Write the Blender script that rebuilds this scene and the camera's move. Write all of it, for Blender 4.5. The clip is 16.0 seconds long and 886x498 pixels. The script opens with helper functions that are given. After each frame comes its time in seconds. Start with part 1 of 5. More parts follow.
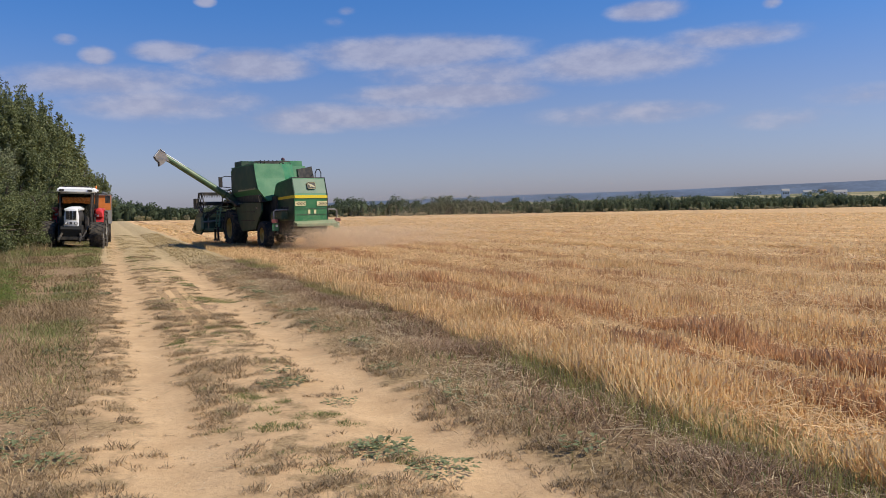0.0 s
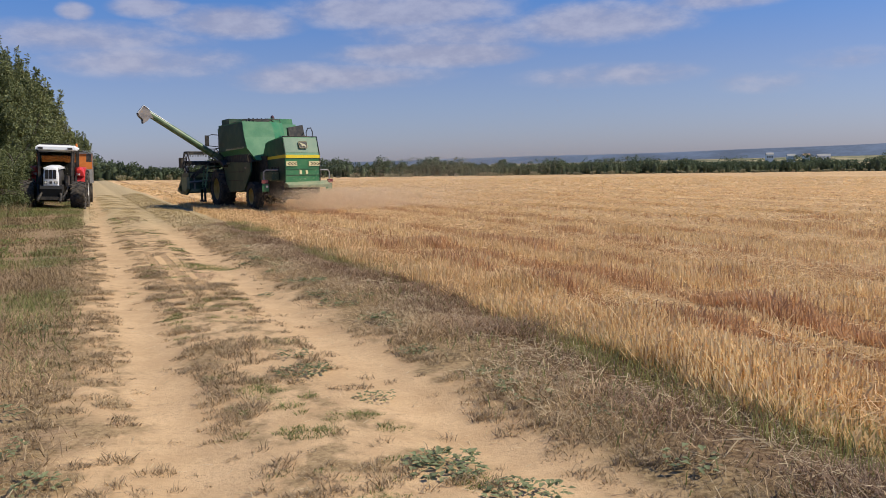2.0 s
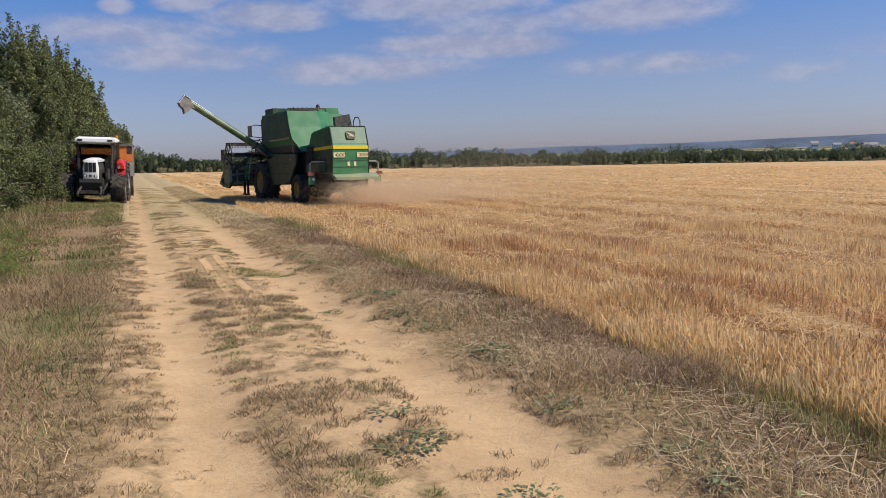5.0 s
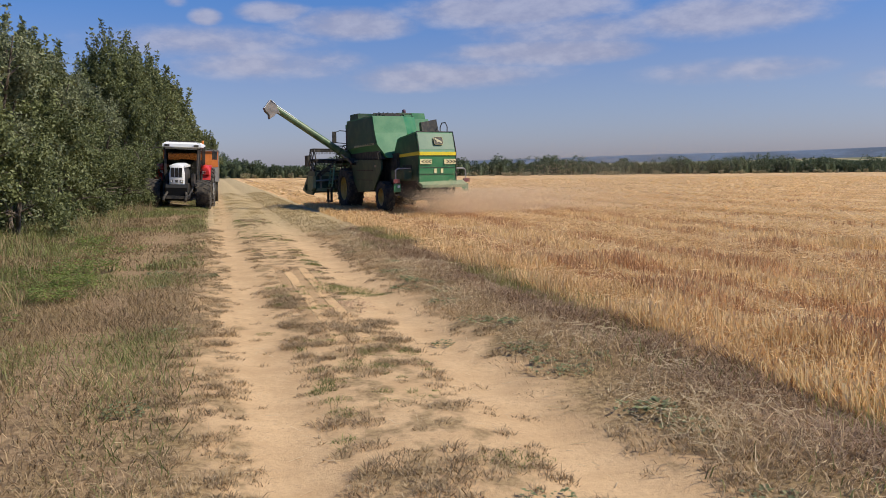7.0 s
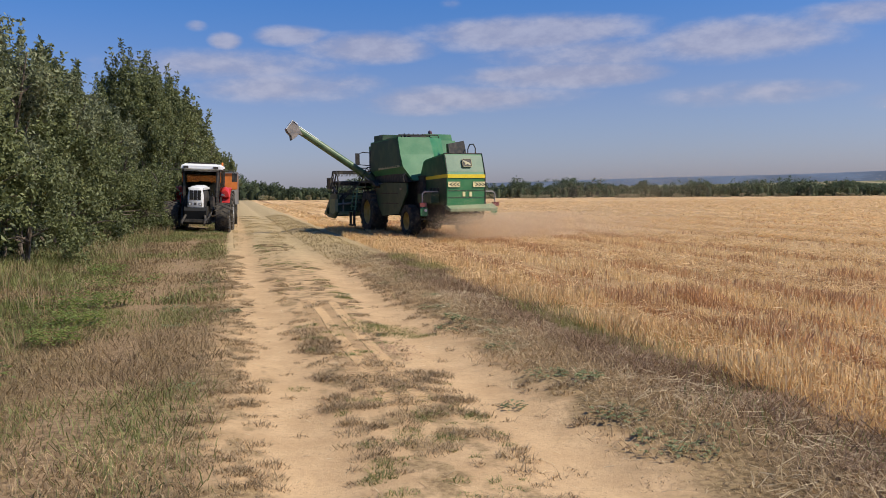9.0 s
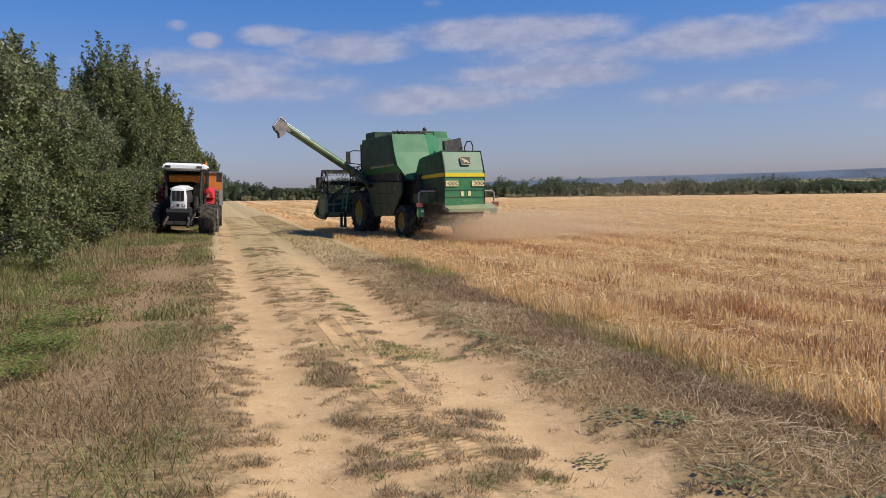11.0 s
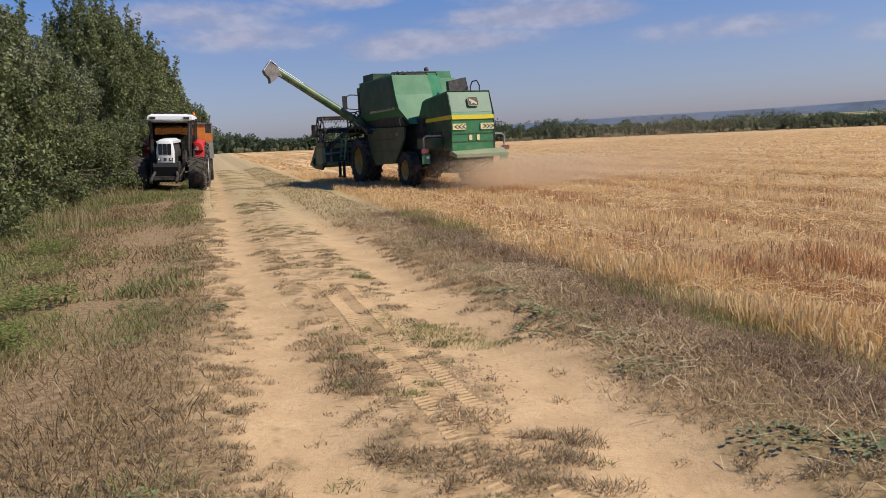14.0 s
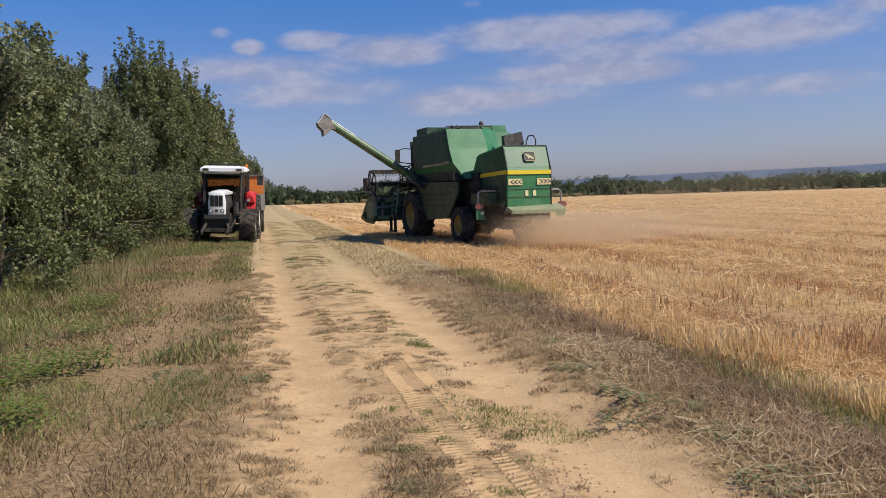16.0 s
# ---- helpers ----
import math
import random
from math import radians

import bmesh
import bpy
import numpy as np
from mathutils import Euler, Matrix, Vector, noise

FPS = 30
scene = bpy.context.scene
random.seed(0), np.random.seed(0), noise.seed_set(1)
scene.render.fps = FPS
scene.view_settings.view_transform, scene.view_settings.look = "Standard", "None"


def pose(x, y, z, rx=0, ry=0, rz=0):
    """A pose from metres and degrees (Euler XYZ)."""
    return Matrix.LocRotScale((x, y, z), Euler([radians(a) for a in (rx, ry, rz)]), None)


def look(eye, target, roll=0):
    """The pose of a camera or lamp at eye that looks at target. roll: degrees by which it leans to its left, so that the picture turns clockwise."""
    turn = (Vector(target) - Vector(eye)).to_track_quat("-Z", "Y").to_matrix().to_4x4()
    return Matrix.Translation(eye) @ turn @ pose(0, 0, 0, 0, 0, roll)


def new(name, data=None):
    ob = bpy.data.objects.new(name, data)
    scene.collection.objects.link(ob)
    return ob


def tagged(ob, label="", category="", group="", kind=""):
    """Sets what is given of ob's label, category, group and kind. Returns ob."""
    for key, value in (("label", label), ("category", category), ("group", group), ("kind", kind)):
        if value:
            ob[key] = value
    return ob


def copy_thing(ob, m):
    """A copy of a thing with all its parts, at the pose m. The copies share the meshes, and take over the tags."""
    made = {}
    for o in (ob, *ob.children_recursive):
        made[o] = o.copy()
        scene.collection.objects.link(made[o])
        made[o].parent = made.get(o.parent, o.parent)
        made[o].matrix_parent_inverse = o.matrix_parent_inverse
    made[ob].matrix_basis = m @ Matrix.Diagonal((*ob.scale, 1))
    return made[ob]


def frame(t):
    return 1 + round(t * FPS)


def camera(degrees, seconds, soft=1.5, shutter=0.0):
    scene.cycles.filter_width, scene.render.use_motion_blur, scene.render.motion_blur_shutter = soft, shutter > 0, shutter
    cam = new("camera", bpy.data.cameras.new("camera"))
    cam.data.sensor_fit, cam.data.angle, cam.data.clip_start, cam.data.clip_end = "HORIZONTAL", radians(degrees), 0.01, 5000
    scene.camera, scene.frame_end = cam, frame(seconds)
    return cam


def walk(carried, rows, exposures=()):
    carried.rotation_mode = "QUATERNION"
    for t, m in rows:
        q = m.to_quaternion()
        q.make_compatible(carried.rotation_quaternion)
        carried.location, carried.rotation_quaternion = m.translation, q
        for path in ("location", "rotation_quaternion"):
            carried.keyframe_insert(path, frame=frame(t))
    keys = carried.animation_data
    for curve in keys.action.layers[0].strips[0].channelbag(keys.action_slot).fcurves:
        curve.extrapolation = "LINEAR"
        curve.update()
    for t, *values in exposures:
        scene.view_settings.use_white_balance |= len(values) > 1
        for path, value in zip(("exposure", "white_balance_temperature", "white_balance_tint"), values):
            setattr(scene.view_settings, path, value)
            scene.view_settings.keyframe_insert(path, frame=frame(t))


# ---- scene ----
cam = camera(57.4, 16.0, soft=0.9)
METRES, EYE, TILT, LEAN, TURN = 9.615, 1.5, 0.0, 0.0, -22.6
ROWS = [
    (0.0, 0.0, 0.0, 0.0, -0.11, -3.28, 1.86),
    (0.5, -0.0149, 0.0286, -0.0003, 0.94, -5.79, 2.09),
    (1.0, -0.021, 0.0612, -0.0023, 2.52, -5.36, 2.0),
    (1.5, -0.0314, 0.0857, -0.0009, -0.64, -7.83, 1.05),
    (2.0, -0.0482, 0.105, -0.0004, -1.21, -6.02, 1.47),
    (2.5, -0.0535, 0.1327, -0.0008, 2.19, -6.17, 1.54),
    (3.0, -0.0572, 0.1616, -0.0027, 2.75, -7.24, 1.54),
    (5.5, -0.1303, 0.3192, 0.0011, 1.16, -5.94, 1.9),
    (6.0, -0.1388, 0.3531, -0.0016, 5.21, -2.89, 1.49),
    (6.5, -0.1512, 0.3838, -0.0011, 7.35, -5.17, 0.29),
    (7.0, -0.1678, 0.4121, 0.0005, 6.73, -5.92, 1.42),
    (7.5, -0.1753, 0.4446, -0.0027, 8.79, -3.8, 1.05),
    (8.0, -0.1833, 0.4721, 0.0001, 7.64, -4.48, -0.34),
    (8.5, -0.2084, 0.4993, 0.0023, 5.21, -4.61, 0.07),
    (9.0, -0.2239, 0.5289, 0.0041, 7.87, -4.33, 1.3),
    (9.5, -0.2369, 0.5628, 0.0012, 10.19, -5.84, 0.65),
    (10.0, -0.2616, 0.5903, 0.0052, 6.72, -3.63, 1.19),
    (12.5, -0.3223, 0.7472, 0.0028, 6.77, -5.76, 1.99),
    (13.0, -0.3328, 0.7744, 0.0035, 1.12, -5.1, 2.88),
    (13.5, -0.3444, 0.7912, 0.0035, 4.85, -5.14, 3.1),
    (14.0, -0.3444, 0.8193, 0.0002, 6.23, -8.19, 3.25),
    (14.5, -0.3466, 0.8399, 0.0026, 7.91, -5.38, 2.44),
    (15.0, -0.3596, 0.8636, 0.0022, 5.33, -5.4, 1.82),
    (15.5, -0.3714, 0.8774, 0.0015, 7.2, -6.11, 3.09),
    (16.0, -0.3734, 0.8985, 0.0027, 9.62, -4.22, 2.53),
]
walk(cam, [(t, pose(0, 0, EYE, TILT, LEAN, TURN) @ pose(METRES * x, METRES * y, METRES * z, 90 + pitch, roll, yaw)) for t, x, y, z, yaw, pitch, roll in ROWS])

# ---- world, sun, exposure ----
SUN_AZ, SUN_EL = 118.0, 46.0          # degrees clockwise from the track's heading, and above the ground
CLOUDS = [(0.1, 10.1, 0.9, 0.5, 1.0), (4.6, 10.5, 2.1, 0.6, 0.85), (9.7, 9.7, 4.0, 0.9, 0.95), (37.2, 12.3, 2.3, 0.6, 1.0), (42.2, 10.2, 4.2, 0.7, 0.6), (21.0, 10.4, 7.0, 1.0, 0.75), (35.0, 9.2, 5.4, 1.2, 0.85), (25.0, 8.9, 6.0, 1.0, 0.55), (23.0, 7.5, 5.8, 0.8, 0.75),
          (19.0, 7.6, 2.0, 0.5, 0.7), (0.2, 8.5, 6.8, 0.9, 0.6), (4.3, 7.1, 5.2, 1.0, 0.6), (16.7, 6.2, 6.6, 0.8, 0.6), (13.6, 5.6, 3.0, 0.5, 0.5), (35.4, 5.7, 5.2, 0.7, 0.45), (45.6, 4.7, 3.0, 0.6, 0.35), (50.0, 5.9, 2.8, 0.6, 0.35), (16.4, 13.3, 0.6, 0.3, 0.5),
          (15.6, 12.5, 0.7, 0.3, 0.4), (-1.7, 11.0, 0.6, 0.3, 0.45), (44.9, 12.0, 0.5, 0.3, 0.6), (7.0, 13.7, 0.6, 0.3, 0.7)]


def node_tree(holder):
    holder.use_nodes = True
    nt = holder.node_tree
    nt.nodes.clear()
    return nt


def nd(nt, kind, inputs=None, **props):
    n = nt.nodes.new(kind)
    for k, v in props.items():
        setattr(n, k, v)
    for k, v in (inputs or {}).items():
        if isinstance(v, bpy.types.NodeSocket):
            nt.links.new(v, n.inputs[k])
        else:
            n.inputs[k].default_value = v
    return n


def mth(nt, op, a, b=0.0, c=0.0):
    return nd(nt, "ShaderNodeMath", {0: a, 1: b, 2: c}, operation=op).outputs[0]


def mixc(nt, f, a, b, blend="MIX"):
    n = nt.nodes.new("ShaderNodeMix")
    n.data_type, n.blend_type = "RGBA", blend
    for i, v in ((0, f), (6, a), (7, b)):
        if isinstance(v, bpy.types.NodeSocket):
            nt.links.new(v, n.inputs[i])
        else:
            n.inputs[i].default_value = v if i == 0 else (*v, 1)
    return n.outputs[2]


def smooth(nt, v, lo, hi):
    return nd(nt, "ShaderNodeMapRange", {0: v, 1: lo, 2: hi, 3: 0.0, 4: 1.0}, interpolation_type="SMOOTHSTEP").outputs[0]


def noise_tex(nt, vec, scale, detail=3.0, rough=0.55, stretch=None):
    if stretch:
        vec = nd(nt, "ShaderNodeMapping", {0: vec, 3: stretch}).outputs[0]
    return nd(nt, "ShaderNodeTexNoise", {"Vector": vec, "Scale": scale, "Detail": detail, "Roughness": rough}).outputs[0]


world = bpy.data.worlds.new("sky")
scene.world = world
nt = node_tree(world)
sky = nd(nt, "ShaderNodeTexSky", sky_type="NISHITA", sun_disc=False, sun_elevation=radians(SUN_EL), sun_rotation=radians(SUN_AZ),
         altitude=200, air_density=1.0, dust_density=0.6, ozone_density=2.5)
way = nd(nt, "ShaderNodeTexCoord").outputs["Generated"]
wx, wy, wz = nd(nt, "ShaderNodeSeparateXYZ", {0: way}).outputs
warp = noise_tex(nt, way, 7.0, 5.0, 0.55, (1, 1, 3.2))
warp2 = noise_tex(nt, way, 26.0, 5.0, 0.6, (1, 1, 2.2))
az = mth(nt, "MULTIPLY", mth(nt, "ARCTAN2", wx, wy), 57.2958)
el = mth(nt, "MULTIPLY", mth(nt, "ARCSINE", wz), 57.2958)
cover = None
for a, e, wa, we, s in CLOUDS:
    da = mth(nt, "DIVIDE", mth(nt, "SUBTRACT", az, a), wa * 1.5)
    de = mth(nt, "DIVIDE", mth(nt, "SUBTRACT", el, e), we * 1.5)
    blob = mth(nt, "SUBTRACT", 1.0, mth(nt, "ADD", mth(nt, "MULTIPLY", da, da), mth(nt, "MULTIPLY", de, de)))
    blob = mth(nt, "MULTIPLY", mth(nt, "MAXIMUM", blob, 0.0), min(1.0, 1.35 * s))
    cover = blob if cover is None else mth(nt, "MAXIMUM", cover, blob)
edge = mth(nt, "ADD", mth(nt, "MULTIPLY", mth(nt, "SUBTRACT", warp, 0.5), 1.1), mth(nt, "MULTIPLY", mth(nt, "SUBTRACT", warp2, 0.5), 0.75))
cover = mth(nt, "ADD", cover, mth(nt, "MULTIPLY", edge, mth(nt, "MINIMUM", mth(nt, "MULTIPLY", cover, 3.0), 1.0)))
cover = smooth(nt, cover, 0.05, 0.95)
body_light = smooth(nt, warp2, 0.35, 0.7)
puff = mixc(nt, body_light, (4.7, 4.6, 5.9), (6.3, 6.1, 7.2))
hue = mixc(nt, smooth(nt, el, 5.0, 14.5), mixc(nt, smooth(nt, el, 0.0, 5.0), (0.80, 0.82, 1.24), (0.84, 0.855, 1.20)), (0.46, 0.87, 1.46))
tint = mixc(nt, 1.0, sky.outputs[0], hue, "MULTIPLY")
seen_sky = mixc(nt, mth(nt, "MULTIPLY", cover, 0.66), tint, puff)
bg = nd(nt, "ShaderNodeBackground", {0: seen_sky, 1: 0.08})
nt.links.new(bg.outputs[0], nd(nt, "ShaderNodeOutputWorld").inputs[0])

sun = new("sun", bpy.data.lights.new("sun", "SUN"))
sun.data.energy, sun.data.angle, sun.data.color = 4.9, radians(0.55), (1.0, 0.915, 0.77)
to_sun = Vector((math.sin(radians(SUN_AZ)) * math.cos(radians(SUN_EL)), math.cos(radians(SUN_AZ)) * math.cos(radians(SUN_EL)), math.sin(radians(SUN_EL))))
sun.matrix_world = look(to_sun * 50, (0, 0, 0))
scene.view_settings.exposure = 0.03

# ---- materials ----


def principled(name):
    m = bpy.data.materials.new(name)
    nt = node_tree(m)
    b = nd(nt, "ShaderNodeBsdfPrincipled")
    nt.links.new(b.outputs[0], nd(nt, "ShaderNodeOutputMaterial").inputs[0])
    return m, nt, b


def plain(name, rgb, rough=0.5, metal=0.0, vary=0.15, scale=6.0, dust=0.0, bump=0.0):
    """A surface with variation at two scales and, where asked, settled field dust and painted haze."""
    m, nt, b = principled(name)
    co = nd(nt, "ShaderNodeTexCoord").outputs["Object"]
    n1, n2 = noise_tex(nt, co, scale, 4.0), noise_tex(nt, co, scale * 9, 3.0)
    v = mth(nt, "ADD", mth(nt, "MULTIPLY", n1, 0.65), mth(nt, "MULTIPLY", n2, 0.35))
    col = mixc(nt, smooth(nt, v, 0.3, 0.7), tuple(c * (1 - vary) for c in rgb), tuple(min(1, c * (1 + vary)) for c in rgb))
    if dust:
        col = mixc(nt, mth(nt, "MULTIPLY", smooth(nt, n1, 0.35, 0.75), dust), col, (0.42, 0.32, 0.2))
    nt.links.new(col, b.inputs["Base Color"])
    b.inputs["Metallic"].default_value = metal
    nt.links.new(mth(nt, "ADD", rough - 0.08, mth(nt, "MULTIPLY", n1, 0.16 + dust * 0.3)), b.inputs["Roughness"])
    if bump:
        bu = nd(nt, "ShaderNodeBump", {"Height": n2, "Strength": bump, "Distance": 0.01})
        nt.links.new(bu.outputs[0], b.inputs["Normal"])
    return m


def leafy(name, dark, light, glow=0.25, gloss=0.5):
    """Blades or leaves: each island takes its own shade, and some light comes through."""
    m = bpy.data.materials.new(name)
    nt = node_tree(m)
    r = nd(nt, "ShaderNodeNewGeometry")
    n = noise_tex(nt, r.outputs["Position"], 0.9, 2.0)
    f = mth(nt, "ADD", mth(nt, "MULTIPLY", r.outputs["Random Per Island"], 0.7), mth(nt, "MULTIPLY", smooth(nt, n, 0.3, 0.7), 0.3))
    col = mixc(nt, f, dark, light)
    b = nd(nt, "ShaderNodeBsdfPrincipled", {"Base Color": col, "Roughness": 0.6, "Specular IOR Level": gloss})
    t = nd(nt, "ShaderNodeBsdfTranslucent", {0: col})
    mix = nd(nt, "ShaderNodeMixShader", {0: glow, 1: b.outputs[0], 2: t.outputs[0]})
    nt.links.new(mix.outputs[0], nd(nt, "ShaderNodeOutputMaterial").inputs[0])
    return m


def ground_material():
    m, nt, b = principled("soil")
    pos = nd(nt, "ShaderNodeNewGeometry").outputs["Position"]
    x, y, z = nd(nt, "ShaderNodeSeparateXYZ", {0: pos}).outputs
    wob = noise_tex(nt, pos, 0.7, 4.0, 0.6, (1, 0.5, 1))
    wob2 = noise_tex(nt, pos, 4.0, 4.0, 0.6)
    xx = mth(nt, "ADD", x, mth(nt, "ADD", mth(nt, "MULTIPLY", mth(nt, "SUBTRACT", wob, 0.5), 1.1), mth(nt, "MULTIPLY", mth(nt, "SUBTRACT", wob2, 0.5), 0.7)))
    fine = noise_tex(nt, pos, 22.0, 5.0, 0.65)
    grit = noise_tex(nt, pos, 130.0, 3.0, 0.6)
    mid = noise_tex(nt, pos, 2.2, 5.0, 0.6)
    sand = mixc(nt, smooth(nt, mid, 0.3, 0.7), (0.51, 0.335, 0.178), (0.62, 0.42, 0.232))
    sand = mixc(nt, mth(nt, "MULTIPLY", smooth(nt, fine, 0.42, 0.75), 0.5), sand, (0.42, 0.28, 0.15))
    litter = mixc(nt, smooth(nt, fine, 0.35, 0.65), (0.15, 0.10, 0.048), (0.36, 0.255, 0.13))
    turf = mixc(nt, smooth(nt, fine, 0.35, 0.65), (0.085, 0.09, 0.035), (0.22, 0.19, 0.085))
    red = mixc(nt, smooth(nt, fine, 0.35, 0.65), (0.19, 0.122, 0.066), (0.37, 0.255, 0.145))
    straw = mixc(nt, smooth(nt, fine, 0.3, 0.7), (0.30, 0.17, 0.072), (0.64, 0.42, 0.195))
    # litter and turf gather between the wheel ruts and at the sides

    def band(centre, half, soft):
        d = mth(nt, "ABSOLUTE", mth(nt, "SUBTRACT", xx, centre))
        return mth(nt, "SUBTRACT", 1.0, smooth(nt, d, half - soft, half + soft))
    bare = mth(nt, "MAXIMUM", band(0.40, 0.25, 0.11), band(1.9, 0.34, 0.14))
    patch = smooth(nt, noise_tex(nt, pos, 3.4, 4.0, 0.6, (1, 0.75, 1)), 0.47, 0.6)
    col = mixc(nt, mth(nt, "MULTIPLY", patch, 0.75), sand, litter)
    col = mixc(nt, bare, col, sand)
    crumb = mth(nt, "MULTIPLY", smooth(nt, noise_tex(nt, pos, 48.0, 3.0, 0.7), 0.58, 0.68), smooth(nt, mid, 0.35, 0.6))
    col = mixc(nt, mth(nt, "MULTIPLY", crumb, 0.55), col, (0.26, 0.175, 0.095))
    far_track = smooth(nt, y, 19.0, 31.0)
    meadow = mixc(nt, smooth(nt, fine, 0.35, 0.65), (0.31, 0.235, 0.12), (0.58, 0.44, 0.25))
    col = mixc(nt, mth(nt, "MULTIPLY", far_track, mth(nt, "SUBTRACT", 0.92, mth(nt, "MULTIPLY", band(0.30, 0.26, 0.14), 0.7))), col, meadow)
    left = mth(nt, "SUBTRACT", 1.0, smooth(nt, xx, -0.45, 0.0))
    col = mixc(nt, left, col, mixc(nt, smooth(nt, mid, 0.35, 0.65), litter, red))
    col = mixc(nt, mth(nt, "MULTIPLY", band(-1.15, 0.20, 0.14), smooth(nt, mid, 0.3, 0.55)), col, red)
    col = mixc(nt, mth(nt, "MULTIPLY", mth(nt, "SUBTRACT", 1.0, smooth(nt, xx, -2.6, -1.3)), mth(nt, "ADD", 0.5, mth(nt, "MULTIPLY", smooth(nt, y, 10.0, 15.0), 0.5))), col, turf)
    col = mixc(nt, smooth(nt, xx, 2.1, 2.6), col, mixc(nt, far_track, litter, meadow))
    rim_soil = mixc(nt, smooth(nt, fine, 0.35, 0.65), (0.085, 0.052, 0.028), (0.24, 0.15, 0.08))
    col = mixc(nt, mth(nt, "MULTIPLY", smooth(nt, xx, 2.5, 3.1), mth(nt, "SUBTRACT", 0.8, mth(nt, "MULTIPLY", far_track, 0.75))), col, rim_soil)
    # rows of the mown field run with its edge
    edge = mth(nt, "ADD", x, mth(nt, "MULTIPLY", mth(nt, "SUBTRACT", wob2, 0.5), 0.5))
    lines = noise_tex(nt, pos, 1.0, 4.0, 0.6, (0.9, 0.035, 1))
    rows = noise_tex(nt, pos, 1.0, 3.0, 0.6, (5.0, 0.12, 1))
    chaff = mixc(nt, smooth(nt, fine, 0.3, 0.7), (0.22, 0.13, 0.06), (0.58, 0.38, 0.185))
    reach = nd(nt, "ShaderNodeVectorMath", {0: pos}, operation="LENGTH").outputs["Value"]
    field = mixc(nt, smooth(nt, lines, 0.38, 0.66), straw, (0.75, 0.505, 0.265))
    field = mixc(nt, smooth(nt, reach, 16.0, 48.0), chaff, field)
    field = mixc(nt, mth(nt, "MULTIPLY", smooth(nt, rows, 0.5, 0.68), 0.55), field, (0.36, 0.205, 0.095))
    sw = mth(nt, "DIVIDE", mth(nt, "SUBTRACT", edge, 5.4), 4.2)
    gr = mth(nt, "ABSOLUTE", mth(nt, "SUBTRACT", sw, mth(nt, "ROUND", sw)))
    gr = mth(nt, "SUBTRACT", 1.0, smooth(nt, gr, 0.03, 0.11))
    field = mixc(nt, mth(nt, "MULTIPLY", gr, 0.7), field, (0.24, 0.125, 0.055))
    col = mixc(nt, smooth(nt, edge, 3.55, 3.9), col, field)
    # far fields beyond the woods
    far = noise_tex(nt, pos, 0.0035, 2.0, 0.5, (1, 1, 1))
    plots = mixc(nt, smooth(nt, far, 0.45, 0.55), (0.06, 0.085, 0.035), (0.34, 0.28, 0.15))
    dist = nd(nt, "ShaderNodeVectorMath", {0: pos}, operation="LENGTH").outputs["Value"]
    col = mixc(nt, smooth(nt, dist, 330.0, 420.0), col, plots)
    nt.links.new(col, b.inputs["Base Color"])
    b.inputs["Roughness"].default_value = 0.95
    b.inputs["Specular IOR Level"].default_value = 0.15
    h = mth(nt, "ADD", mth(nt, "ADD", mth(nt, "MULTIPLY", fine, 0.7), mth(nt, "MULTIPLY", grit, 0.3)), mth(nt, "MULTIPLY", wob2, 0.9))
    bu = nd(nt, "ShaderNodeBump", {"Height": h, "Strength": 0.5, "Distance": 0.03})
    nt.links.new(bu.outputs[0], b.inputs["Normal"])
    return m


SOIL = ground_material()
LEAF = leafy("leaf", (0.04, 0.054, 0.019), (0.275, 0.30, 0.12), 0.36)
LEAF_OLIVE = leafy("olive_leaf", (0.068, 0.083, 0.037), (0.36, 0.38, 0.205), 0.36)
# far leaves: base colour paled to stand in for haze
LEAF_HAZED = leafy("hazed_leaf", (0.075, 0.10, 0.06), (0.15, 0.18, 0.105), 0.4, 0.0)
SCRUB = leafy("pale_scrub", (0.26, 0.25, 0.14), (0.46, 0.42, 0.26), 0.4, 0.0)
BARK = plain("bark", (0.13, 0.1, 0.075), 0.9, vary=0.4, scale=9, bump=0.8)
STUBBLE = leafy("stubble_straw", (0.52, 0.315, 0.13), (0.98, 0.755, 0.415), 0.45)
STUBBLE_RED = leafy("ruddy_stubble_straw", (0.33, 0.165, 0.075), (0.80, 0.50, 0.255), 0.4)
STRAW = leafy("loose_straw", (0.52, 0.33, 0.14), (0.92, 0.69, 0.385), 0.4)
RIM_GREEN = leafy("yellow_green_grass", (0.20, 0.20, 0.06), (0.44, 0.40, 0.15), 0.4)
PALE_STRAW = leafy("bleached_straw", (0.40, 0.30, 0.16), (0.74, 0.60, 0.38), 0.3)
FAR_GRASS = leafy("yellow_grass", (0.27, 0.205, 0.095), (0.60, 0.46, 0.24), 0.35)
TRAMPLED = leafy("trampled_straw", (0.11, 0.062, 0.034), (0.46, 0.295, 0.165), 0.22)
MATTED = leafy("matted_straw", (0.19, 0.12, 0.056), (0.76, 0.55, 0.31), 0.28)
DRY = leafy("dry_grass", (0.11, 0.07, 0.035), (0.48, 0.34, 0.18), 0.25)
TUFT = leafy("tuft_grass", (0.15, 0.102, 0.05), (0.60, 0.44, 0.25), 0.24)
GREEN = leafy("green_grass", (0.10, 0.115, 0.03), (0.36, 0.36, 0.13), 0.4)
WEED = leafy("weed_leaf", (0.11, 0.13, 0.055), (0.32, 0.35, 0.17), 0.3)
FRESH = leafy("fresh_leaf", (0.09, 0.13, 0.03), (0.27, 0.33, 0.085), 0.4)
